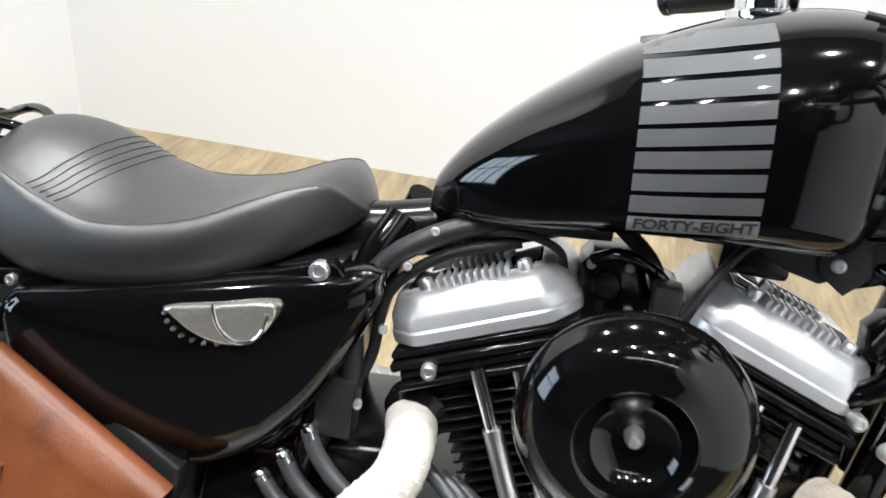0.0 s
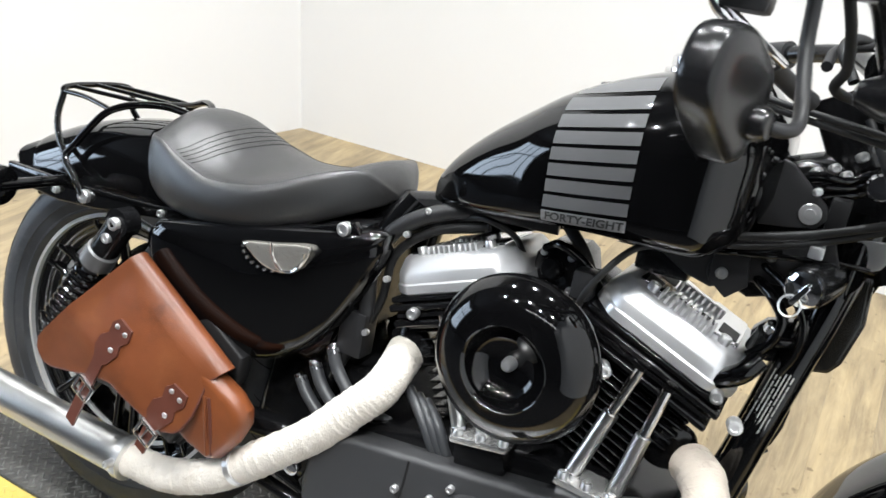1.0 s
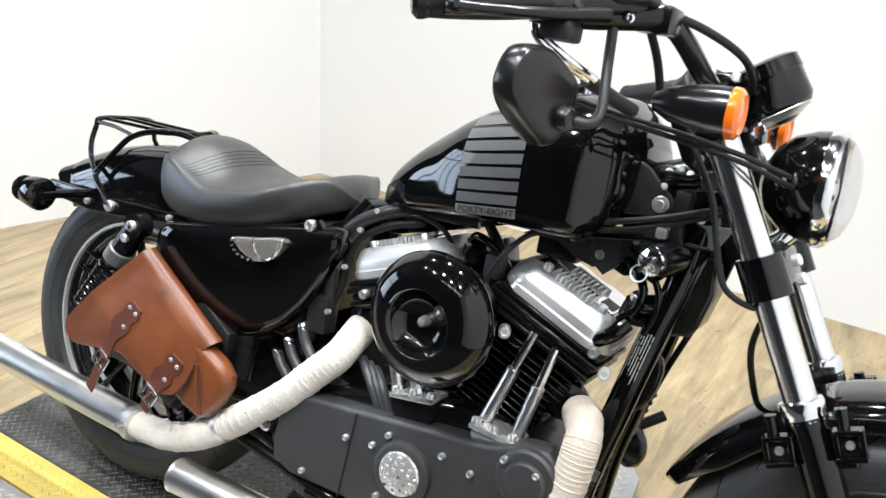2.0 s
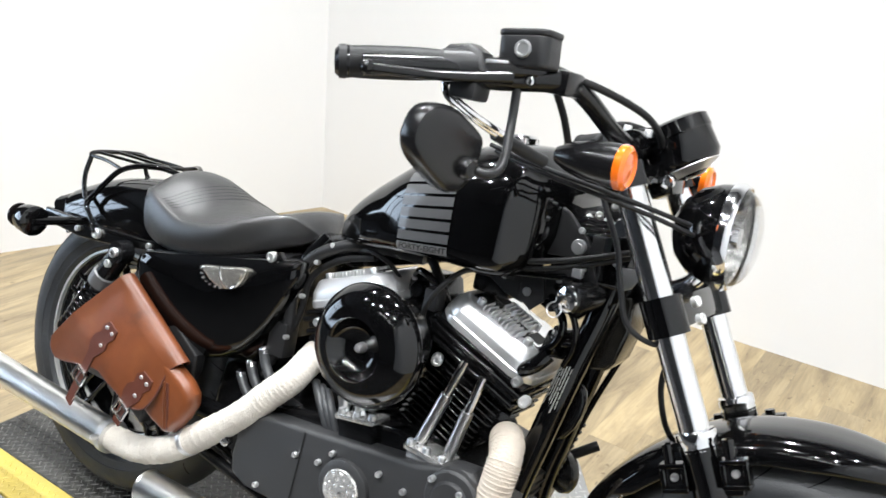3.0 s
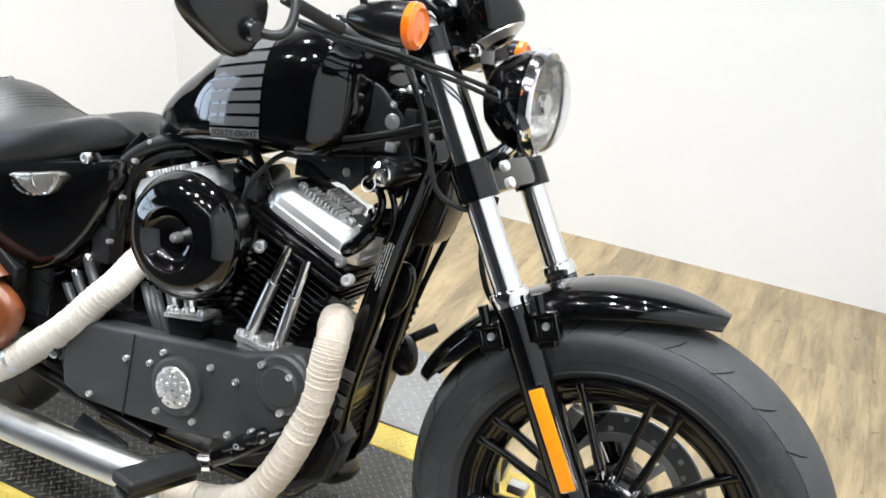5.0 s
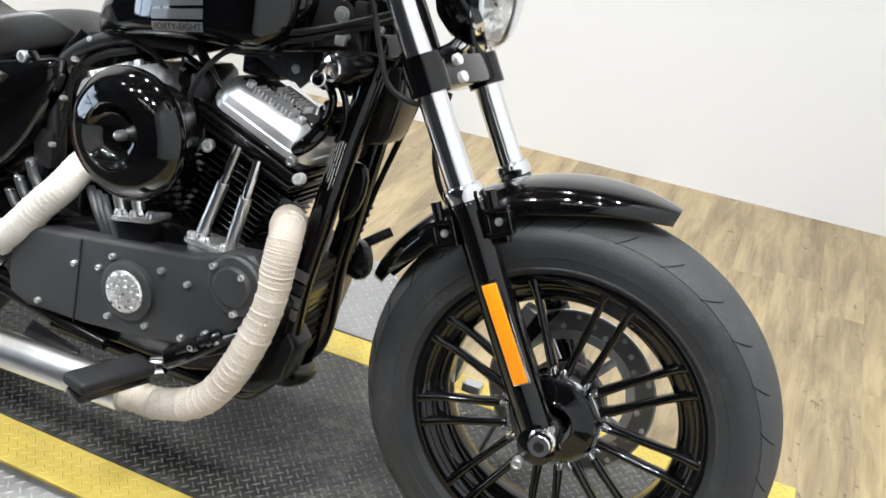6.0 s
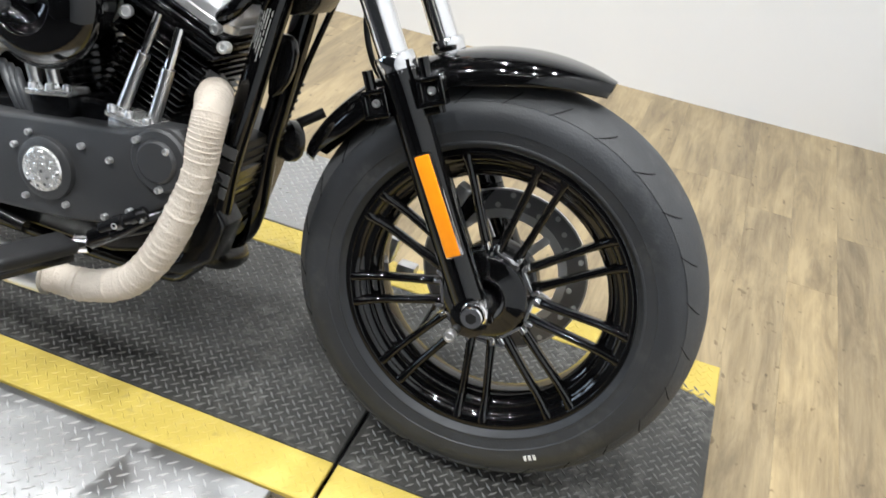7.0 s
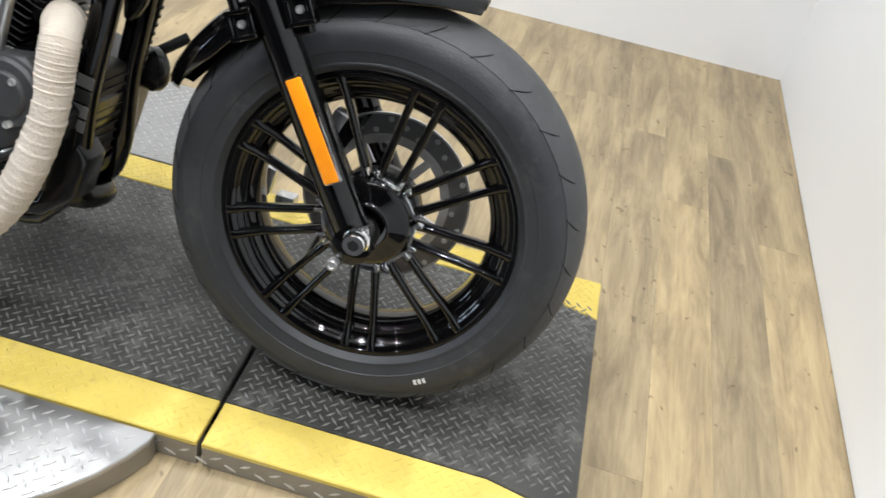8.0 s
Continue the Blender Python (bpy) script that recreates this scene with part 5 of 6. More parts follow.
# -- brackets, coil, lock, hoses and cables
tb = b("tank_bracket", slab([(1.026, 0.868), (1.042, 0.862), (1.083, 0.828), (1.088, 0.815), (1.078, 0.803), (1.05, 0.797), (1.0, 0.79), (0.985, 0.785)], -0.072, -0.080, 0.002), PLASTIC, "dark grey tank bracket plate")
b("washer", lathe([(0.001, 0.004), (0.0055, 0.004), (0.006, 0.0025), (0.0105, 0.0022), (0.0115, 0.001), (0.0115, -0.003)], (1.069, -0.082, 0.817), (0, -1, 0), 20), STEEL, "bright flat washer head", tb)
cp = b("coil_cover", slab([(0.875, 0.725), (0.905, 0.742), (0.97, 0.755), (1.06, 0.785), (1.10, 0.80), (1.105, 0.76), (1.08, 0.73), (1.04, 0.728), (0.99, 0.705), (0.96, 0.712), (0.93, 0.728)], -0.045, -0.062, 0.004), PLASTIC, "dark grey ignition coil cover")
b("cover_grommet", lathe([(0.001, 0.003), (0.006, 0.003), (0.007, 0.006), (0.016, 0.006), (0.018, 0.0)], (1.0, -0.062, 0.727), (0, -1, 0), 20), RUBBER2, "", cp)
lk = b("ignition_lock", lathe([(0.020, 0.0), (0.0225, 0.004), (0.0225, 0.05), (0.02, 0.062)], (1.086, -0.125, 0.748), (0.35, 1, 0.12), 24), SATIN, "black ignition lock with hanging key")
b("lock_face", lathe([(0.001, 0.006), (0.013, 0.006), (0.019, 0.003), (0.02, 0.0)], (1.086, -0.125, 0.748), (-0.35, -1, -0.12), 24), CHROME, "", lk)
b("key", box(-0.003, 0.003, -0.018, 0.0, -0.012, 0.012, 0.001, m=Matrix.Translation((1.084, -0.131, 0.746)) @ Matrix.Rotation(radians(30), 4, "Y")), CHROME, "", lk)
ringp = [(1.078 + 0.0105 * math.sin(a), -0.142 + 0.003 * math.cos(a), 0.732 + 0.0105 * math.cos(a)) for a in [2 * math.pi * k / 24 for k in range(25)]]
b("key_ring", tube(ringp, 0.0011, 6, 0), STEEL, "", lk)


def hose(pts, r=0.005, name="cable", label="black rubber cable", material=None, n=8):
    return b(name, tube(pts, r, 10, n), material or RUBBER2, label)


hose([(0.546, -0.09, 0.455), (0.575, -0.092, 0.53), (0.574, -0.092, 0.60), (0.592, -0.092, 0.655), (0.636, -0.085, 0.692), (0.70, -0.07, 0.715), (0.80, -0.05, 0.72)], 0.011, "wiring_loom", "black braided wiring loom", PLASTIC)
hose([(0.560, -0.08, 0.48), (0.592, -0.085, 0.56), (0.602, -0.085, 0.63), (0.65, -0.08, 0.675), (0.72, -0.075, 0.70)], 0.006)
hose([(0.68, -0.07, 0.70), (0.72, -0.09, 0.712), (0.755, -0.08, 0.70), (0.765, -0.05, 0.67)], 0.004)
b("relay_box", box(0.545, 0.585, -0.105, -0.07, 0.475, 0.54, 0.005, m=None), PLASTIC, "grey-black relay box")
hose([(0.868, -0.10, 0.615), (0.866, -0.13, 0.655), (0.880, -0.13, 0.695), (0.908, -0.11, 0.735), (0.94, -0.08, 0.742), (0.97, -0.06, 0.74)], 0.0042, "spark_plug_lead", "black spark plug lead")
hose([(0.80, -0.04, 0.73), (0.84, -0.06, 0.70), (0.86, -0.05, 0.66)], 0.008)
hose([(0.88, -0.05, 0.735), (0.93, -0.105, 0.765), (1.01, -0.112, 0.781), (1.08, -0.112, 0.803), (1.15, -0.10, 0.832)], 0.0045)
hose([(0.90, -0.05, 0.74), (0.95, -0.10, 0.757), (1.02, -0.108, 0.772), (1.09, -0.108, 0.797), (1.15, -0.09, 0.824)], 0.004)
hose([(1.095, -0.14, 0.925), (1.118, -0.15, 0.89), (1.146, -0.15, 0.845), (1.165, -0.148, 0.79), (1.185, -0.145, 0.745), (1.22, -0.13, 0.728), (1.235, -0.10, 0.735)], 0.004, label="black hydraulic brake hose")
hose([(1.235, -0.05, 0.74), (1.22, -0.03, 0.66), (1.235, -0.02, 0.60), (1.25, 0.03, 0.55)], 0.0045)
hose([(0.94, -0.17, 0.935), (1.02, -0.19, 0.925), (1.10, -0.20, 0.917), (1.17, -0.165, 0.905), (1.215, -0.08, 0.888)], 0.0033)
hose([(0.95, -0.17, 0.928), (1.03, -0.19, 0.917), (1.11, -0.195, 0.908), (1.18, -0.16, 0.895), (1.22, -0.07, 0.875)], 0.0033)
hose([(1.05, -0.24, 1.025), (1.06, -0.22, 0.995), (1.065, -0.20, 0.965), (1.06, -0.17, 0.945), (1.10, -0.12, 0.935)], 0.005)
hose([(1.055, -0.26, 1.045), (1.10, -0.20, 1.035), (1.135, -0.12, 1.015), (1.14, -0.05, 0.985), (1.12, 0.0, 0.96)], 0.005)
hose([(1.10, 0.1, 0.99), (1.06, 0.02, 1.0), (1.05, -0.03, 0.985), (1.07, -0.05, 0.955)], 0.006)
hose([(1.09, 0.06, 1.0), (1.045, 0.0, 0.985), (1.04, -0.05, 0.965)], 0.006)
for p0, p1, p2, p3 in (((0.543, -0.107, 0.479), (0.56, -0.11, 0.45), (0.60, -0.115, 0.42), (0.66, -0.10, 0.40)), ((0.520, -0.108, 0.446), (0.54, -0.112, 0.42), (0.58, -0.116, 0.395), (0.64, -0.11, 0.385)), ((0.497, -0.104, 0.416), (0.52, -0.11, 0.395), (0.56, -0.116, 0.375), (0.62, -0.11, 0.37))):
    h = hose([p0, p1, p2, p3], 0.0088, "oil_line", "dark rubber oil line", DARKGREY)
    bolt(p0, Vector(p0) - Vector(p1), 0.0085, 0.008, h, CHROME)
for k in range(3):
    h = hose([(0.665 + 0.014 * k, -0.10, 0.462 - 0.004 * k), (0.70 + 0.012 * k, -0.125, 0.445), (0.725 + 0.01 * k, -0.13, 0.415), (0.735 + 0.012 * k, -0.12, 0.39)], 0.0075, "oil_line", "dark rubber oil line", DARKGREY)
RGM = Matrix.Translation((1.048, 0, 0.36)) @ Matrix.Rotation(radians(9), 4, "Y")
rg = b("regulator", box(-0.03, 0.004, -0.05, 0.036, -0.085, 0.068, 0.006, m=RGM), RUBBER2, "black finned voltage regulator between the frame tubes")
for k in range(9):
    b("fin", box(0.002, 0.0075, -0.048, 0.034, -0.078 + 0.016 * k, -0.0745 + 0.016 * k, 0.001, m=RGM, segs=1), RUBBER2, "", rg)
b("tube_bracket", slab([(1.070, 0.585), (1.098, 0.600), (1.112, 0.575), (1.104, 0.528), (1.082, 0.500), (1.066, 0.520)], -0.012, 0.006, 0.006, 2), SATIN, "black rounded bracket between the frame tubes")
b("brake_line", tube([(1.160, 0.03, 0.76), (1.145, 0.06, 0.700), (1.126, 0.062, 0.638), (1.101, 0.062, 0.556), (1.080, 0.060, 0.47), (1.060, 0.06, 0.38)], 0.0052, 10, 5), SATIN, "thin black brake line beside the frame tube")
for k in range(8):
    b("line_tie", lathe([(0.006, -0.003), (0.0085, -0.002), (0.0085, 0.002), (0.006, 0.003)], (1.090 - 0.0035 * k, 0.061, 0.515 - 0.014 * k), (0.25, 0, 1), 10), SATIN)
b("shift_peg", tube([(1.055, 0.13, 0.42), (1.098, 0.16, 0.452)], 0.009, 12, 0), RUBBER2, "black rubber shifter peg")
b("horn", lathe([(0.001, 0.02), (0.03, 0.02), (0.036, 0.012), (0.036, 0.0), (0.02, -0.02)], (1.06, 0.11, 0.40), (0.5, 0.6, 0), 24), SATIN, "round black horn")
b("engine_guard_plate", slab([(1.03, 0.305), (1.06, 0.33), (1.075, 0.31), (1.06, 0.245), (1.01, 0.205), (0.95, 0.195), (0.96, 0.215), (1.0, 0.23)], -0.1, -0.04, 0.006), SATIN, "black lower frame bracket")
b("cross_pipe", tube([(0.96, -0.05, 0.26), (1.02, -0.03, 0.22), (1.02, 0.05, 0.20), (0.9, 0.08, 0.19)], 0.022, 16, 5), SATIN, "black crossover pipe")
for x0, x1, y, z0, z1, r in ((0.47, 0.75, -0.14, 0.262, 0.222, 0.011), (0.50, 0.64, -0.135, 0.285, 0.25, 0.009)):
    b("brake_rod", tube([(x0, y, z0), (x1, y, z1)], r, 12, 0), SATIN, "black brake linkage rod")
b("rear_master", slab([(0.55, 0.30), (0.57, 0.335), (0.60, 0.33), (0.60, 0.29), (0.57, 0.275)], -0.13, -0.16, 0.006), SATIN, "black rear brake master cylinder")
bolt((0.545, -0.168, 0.322), (0, -1, 0), 0.012, 0.006, bike, CHROME)
b("muffler_bracket", slab([(0.60, 0.20), (0.62, 0.232), (0.72, 0.212), (0.72, 0.195)], -0.165, -0.17, 0.001), SATIN, "black muffler bracket")

# small fittings under the tank and beside the engine
b("coil_mount", slab([(0.985, 0.715), (1.0, 0.742), (1.06, 0.758), (1.112, 0.752), (1.116, 0.70), (1.088, 0.715), (1.074, 0.700), (1.052, 0.708), (1.030, 0.700)], -0.038, -0.010, 0.004), SATIN, "black coil mount behind the lock")
b("mount_foot", slab([(1.046, 0.668), (1.058, 0.682), (1.085, 0.690), (1.098, 0.664), (1.085, 0.640), (1.05, 0.636)], -0.05, -0.02, 0.004), SATIN, "black engine mount foot")
hose([(1.02, -0.04, 0.735), (1.055, -0.075, 0.722), (1.075, -0.085, 0.700), (1.070, -0.085, 0.672), (1.052, -0.088, 0.650)], 0.0065, "cable", "black rubber cable beside the lock", GLOSS)
hose([(1.03, -0.05, 0.75), (1.07, -0.082, 0.735), (1.096, -0.09, 0.705), (1.098, -0.085, 0.67), (1.088, -0.08, 0.64)], 0.005, "cable", "black rubber cable beside the lock", GLOSS)
bolt((1.0, -0.067, 0.727), (0, -1, 0), 0.007, 0.006, bike)
b("lock_bracket", slab([(1.078, 0.80), (1.098, 0.802), (1.115, 0.765), (1.108, 0.742), (1.092, 0.745)], -0.082, -0.09, 0.002), PLASTIC, "dark grey lock bracket")
b("coil_bracket", slab([(0.985, 0.76), (1.02, 0.772), (1.03, 0.72), (1.01, 0.70), (0.988, 0.715)], -0.064, -0.069, 0.0015), PLASTIC, "dark grey coil bracket")
b("ignition_coil", box(0.90, 0.965, -0.058, 0.03, 0.70, 0.735, 0.006), SATIN, "black ignition coil")
for k in range(4):
    x = 0.905 + 0.04 * k
    hose([(x, -0.05, 0.732 + 0.008 * k), (x + 0.03, -0.085, 0.742 + 0.008 * k), (x + 0.075, -0.08, 0.752 + 0.007 * k), (x + 0.12, -0.05, 0.77)], 0.0035, "cable", "thin black cable under the tank", GLOSS)
for x, y, z in ((0.955, -0.062, 0.738), (1.045, -0.066, 0.758), (1.088, -0.093, 0.79), (1.07, -0.088, 0.842), (0.62, -0.1, 0.665), (0.605, -0.105, 0.60), (0.64, -0.09, 0.70), (0.59, -0.11, 0.52)):
    bolt((x, y, z), (0.2, -1, 0.2), 0.0045, 0.006, bike)
b("intake_clamp", lathe([(0.033, -0.008), (0.036, -0.007), (0.036, 0.007), (0.033, 0.008)], (0.836, -0.10, 0.598), (0, 1, 0.1), 24), STEEL, "bright intake clamp")
tv = b("throttle_valve", slab([(0.775, 0.60), (0.777, 0.680), (0.788, 0.694), (0.826, 0.698), (0.838, 0.690), (0.846, 0.664), (0.862, 0.674), (0.884, 0.666), (0.882, 0.60)], -0.048, 0.03, 0.006), SATIN, "black throttle valve body between the cylinders")
b("valve_cap", lathe([(0.001, 0.016), (0.012, 0.015), (0.015, 0.011), (0.015, 0.0)], (0.805, -0.05, 0.668), (0, -1, 0.1), 20), SATIN, "", tv)
for x, z in ((0.788, 0.684), (0.824, 0.686), (0.864, 0.660), (0.83, 0.645)):
    bolt((x, -0.048, z), (0, -1, 0), 0.0048, 0.006, tv)
hose([(0.79, -0.05, 0.69), (0.815, -0.075, 0.705), (0.85, -0.075, 0.69), (0.872, -0.06, 0.66)], 0.006, "breather_hose", "black breather hose", GLOSS)
b("map_sensor", box(0.845, 0.87, -0.105, -0.075, 0.655, 0.69, 0.004), PLASTIC, "black sensor on the intake")
bolt((0.915, -0.145, 0.60), (0.4, -0.9, 0), 0.009, 0.01, bike)
for x, z in ((1.036, 0.602), (0.655, 0.57)):
    bolt((x, -0.112, z), (0.1, -1, 0), 0.0075, 0.008, bike)

# -- handlebar and controls
b("handlebar", tube([(0.90, -0.44, 1.005), (0.985, -0.36, 1.026), (1.05, -0.29, 1.040), (1.075, -0.22, 1.028), (1.095, -0.12, 0.985), (1.10, -0.05, 0.972), (1.10, 0.05, 0.968), (1.09, 0.12, 0.968), (1.06, 0.21, 0.985), (1.02, 0.265, 0.985), (0.94, 0.325, 0.968), (0.86, 0.38, 0.950)], 0.0127, 14, 8), SATIN, "black drag-style handlebar")
for side in (-1, 1):
    g0, g1 = (Vector((0.868, -0.442, 1.003)), Vector((0.965, -0.368, 1.024))) if side < 0 else (Vector((0.838, 0.396, 0.945)), Vector((0.94, 0.325, 0.968)))
    gp = b("grip", tube([g0, g0.lerp(g1, 0.3), g0.lerp(g1, 0.7), g1], 0.018, 20, 6, wave=lambda t: 0.0175 + 0.002 * math.sin(math.pi * t) + (0.002 if t < 0.08 else 0)), RUBBER2, "black rubber grip")
    b("grip_end", lathe([(0.001, 0.006), (0.014, 0.005), (0.019, 0.0), (0.019, -0.012)], g0, g0 - g1, 20), SATIN, "", gp)
    b("switch_housing", tube([g1 - (g1 - g0) * 0.03, g1 + (g1 - g0) * 0.28], 0.0195, 16, 0), PLASTIC, "grey-black switch housing")
    b("riser", tube([(1.105, 0.045 * side, 0.93), (1.10, 0.045 * side, 0.985)], 0.017, 14, 0), SATIN, "black handlebar riser")
    # mirror
    if side > 0:
        continue
    mx = b("mirror_stem", tube([(1.028, 0.306 * side, 1.032), (1.032, 0.307 * side, 1.01), (1.036, 0.31 * side, 0.975), (1.045, 0.325 * side, 0.937), (1.049, 0.343 * side, 0.918), (1.042, 0.358 * side, 0.912), (1.026, 0.366 * side, 0.914)], 0.0058, 10, 8), PLASTIC, "curved mirror stem")
MIRRORBLACK = mat("mirror_black_paint", (0.008, 0.008, 0.0085), 0.24, spec=0.45, var=0.2, scale=20)
mo = [(-0.0455, 0.012), (-0.041, 0.033), (-0.029, 0.047), (-0.002, 0.050), (0.024, 0.037), (0.044, 0.022), (0.047, 0.004), (0.0445, -0.012), (0.0375, -0.033), (0.029, -0.045), (0.017, -0.049), (0.004, -0.045), (-0.029, -0.020), (-0.042, -0.003)]
MOL = [(1.22 * p.x - 0.003, p.z) for p in curve_points([(u, 0, z) for u, z in mo + mo[:1]], 3)][:-1]
MU, MN = Vector((0.25, 0.968, 0)), Vector((0.968, -0.25, 0))
MC = Vector((0.999, -0.3926, 0.930))
mirror_rings = [[MC + MN * dx + MU * (u * k) + Vector((0, 0, z * k)) for u, z in MOL] for k, dx in ((0.9, -0.013), (0.955, -0.0145), (0.985, -0.0125), (1.0, -0.008), (1.0, 0.004), (0.98, 0.009), (0.94, 0.0125), (0.86, 0.0145), (0.6, 0.016), (0.3, 0.0165), (0.03, 0.0167))]
mh = b("mirror", ring_loft(bmesh.new(), mirror_rings), MIRRORBLACK, "under-slung grey-black mirror housing", angle=60)
b("mirror_glass", slab([(u * 1.07 - 0.003, z * 0.88) for u, z in mo], 0.0, 0.0012, 0, 3, m=Matrix(((MU.x, -MN.x, 0, MC.x - MN.x * 0.0132), (MU.y, -MN.y, 0, MC.y - MN.y * 0.0132), (0, 0, 1, MC.z), (0, 0, 0, 1)))), CHROME, "mirror glass", mh)
b("mirror_pivot", lathe([(0.001, 0.016), (0.010, 0.015), (0.0135, 0.010), (0.0135, -0.004)], MC + MN * 0.013 + MU * 0.027 + Vector((0, 0, -0.016)), MN, 20), MIRRORBLACK, "", mh)
MCM = Matrix.Translation((1.037, -0.305, 1.061)) @ Matrix.Rotation(radians(-7), 4, "Y")
def round_rect(hx, hy, r, n=5):
    return [(sx * (hx - r) + r * math.cos(radians(a0 + 90 * k / n)), sy * (hy - r) + r * math.sin(radians(a0 + 90 * k / n))) for sx, sy, a0 in ((1, 1, 0), (-1, 1, 90), (-1, -1, 180), (1, -1, 270)) for k in range(n + 1)]


UPR = MCM @ Matrix.Rotation(radians(90), 4, "X")
mc = b("master_cylinder", slab(round_rect(0.033, 0.025, 0.013), -0.022, 0.0165, 0.004, m=UPR), PLASTIC, "grey-black brake fluid reservoir")
b("reservoir_lid", slab(round_rect(0.0343, 0.0263, 0.014), 0.0145, 0.0225, 0.0028, m=UPR), PLASTIC, "", mc)
for dx in (-0.026, 0.026):
    bolt(MCM @ Vector((dx, 0, 0.0235)), (0.1, 0, 1), 0.0035, 0.002, mc)
b("sight_glass", lathe([(0.001, 0.002), (0.006, 0.002), (0.007, 0.004), (0.0095, 0.004), (0.011, 0.0)], (1.04, -0.330, 1.060), (0, -1, 0), 20), STEEL, "", mc)
b("brake_lever", tube([(0.918, -0.449, 1.003), (0.945, -0.424, 1.006), (0.972, -0.399, 1.010), (1.0, -0.362, 1.017), (1.03, -0.325, 1.026)], 0.0085, 12, 6, wave=lambda t: 0.0062 + 0.006 * max(0, t - 0.5)), SATIN, "black brake lever")
b("lever_ball", lathe([(0.001, 0.009), (0.007, 0.006), (0.0095, 0.0), (0.007, -0.006), (0.001, -0.009)], (0.916, -0.451, 1.003), (-0.7, -0.6, 0), 16), SATIN, "black lever ball end")
b("lever_perch", tube([(0.962, -0.366, 1.012), (0.985, -0.345, 1.018), (1.02, -0.31, 1.026), (1.066, -0.274, 1.036)], 0.018, 16, 5, wave=lambda t: 0.010 + 0.0065 * min(1, t * 1.8)), SATIN, "black lever perch body")
bolt((1.047, -0.305, 1.026), (0.3, -1, 0), 0.006, 0.012, bike, CHROME)
b("switch_block", box(0.972, 1.008, -0.365, -0.325, 0.990, 1.012, 0.006), PLASTIC, "grey-black lower switch block")
b("switch_pod", slab([(0.944, 1.02), (0.946, 1.040), (0.957, 1.050), (0.985, 1.055), (1.003, 1.047), (1.014, 1.022)], -0.322, -0.362, 0.010, segs=5), PLASTIC, "grey-black switch pod")
b("cable_elbow", tube([(0.965, -0.362, 1.004), (0.970, -0.362, 0.992), (0.982, -0.358, 0.982), (1.0, -0.33, 0.968), (1.016, -0.30, 0.955)], 0.0045, 10, 6), CHROME, "bright throttle cable elbow")
b("cable_elbow", tube([(0.972, -0.355, 1.0), (0.979, -0.355, 0.990), (0.995, -0.345, 0.978), (1.022, -0.30, 0.958)], 0.0045, 10, 6), CHROME, "bright throttle cable elbow")
b("cable_boot", tube([(1.013, -0.302, 0.957), (1.03, -0.25, 0.942), (1.045, -0.215, 0.932)], 0.0085, 12, 5), PLASTIC, "grey rubber cable boot")
b("clutch_perch", box(1.035, 1.085, -0.285, -0.235, 1.018, 1.048, 0.006), SATIN, "black lever perch")
# speedometer
sd = b("speedometer", lathe([(0.001, 0.054), (0.044, 0.054), (0.051, 0.050), (0.052, 0.032), (0.050, 0.030), (0.050, -0.004), (0.044, -0.014), (0.015, -0.03)], (1.162, 0.005, 0.972), (-0.60, -0.06, 0.80), 36), GLOSS, "round black speedometer")
b("gauge_base", lathe([(0.0435, -0.0135), (0.044, -0.0155), (0.024, -0.025), (0.001, -0.031)], (1.162, 0.005, 0.972), (-0.60, -0.06, 0.80), 36), STEEL, "bright lower case", sd)
# headlight
HC, HD = Vector((1.246, 0.005, 0.878)), Vector((1, 0, 0.06)).normalized()
hl = b("headlight", lathe([(0.001, -0.076), (0.02, -0.073), (0.045, -0.061), (0.063, -0.041), (0.072, -0.016), (0.074, 0.0), (0.070, 0.004)], HC, HD, 40, caps=False), GLOSS, "round black headlight")
b("bezel", lathe([(0.071, 0.0), (0.077, 0.002), (0.078, 0.012), (0.073, 0.02), (0.068, 0.016)], HC, HD, 40, caps=False), CHROME, "chrome headlight ring", hl)
b("reflector_bowl", lathe([(0.068, 0.012), (0.062, -0.012), (0.046, -0.038), (0.024, -0.056), (0.001, -0.062)], HC, HD, 32, caps=False), REFLECTOR, "", hl)
b("lens", lathe([(0.0705, 0.012), (0.068, 0.022), (0.060, 0.032), (0.046, 0.040), (0.026, 0.0455), (0.001, 0.047)], HC, HD, 32, caps=False), GLASS, "clear glass lens", hl).visible_shadow = False
b("bulb_shield", lathe([(0.001, 0.020), (0.014, 0.018), (0.019, 0.006), (0.016, -0.05)], HC, HD, 20), CHROME, "", hl)
# front signals
for side in (-1, 1):
    c = Vector((1.158, -0.256, 0.950)) if side < 0 else Vector((1.155, 0.15, 0.936))
    sg = b("front_signal", lathe([(0.001, 0.082), (0.010, 0.079), (0.0195, 0.060), (0.0255, 0.03), (0.0275, 0.008), (0.0275, -0.004), (0.001, -0.004)], c, (-0.99, 0, -0.03), 28), SATIN, "black bullet front turn signal")
    b("signal_lens", lathe([(0.027, 0.003), (0.0285, 0.006), (0.0275, 0.013), (0.022, 0.017), (0.018, 0.014), (0.010, 0.015), (0.001, 0.017)], c, (0.99, 0, 0.03), 28), AMBER, "amber signal lens", sg)
    b("signal_stem", tube([c + Vector((-0.02, -0.02 * side, 0.0)), (1.13, 0.12 * side, 0.945)], 0.007, 10, 0), SATIN, "", sg)

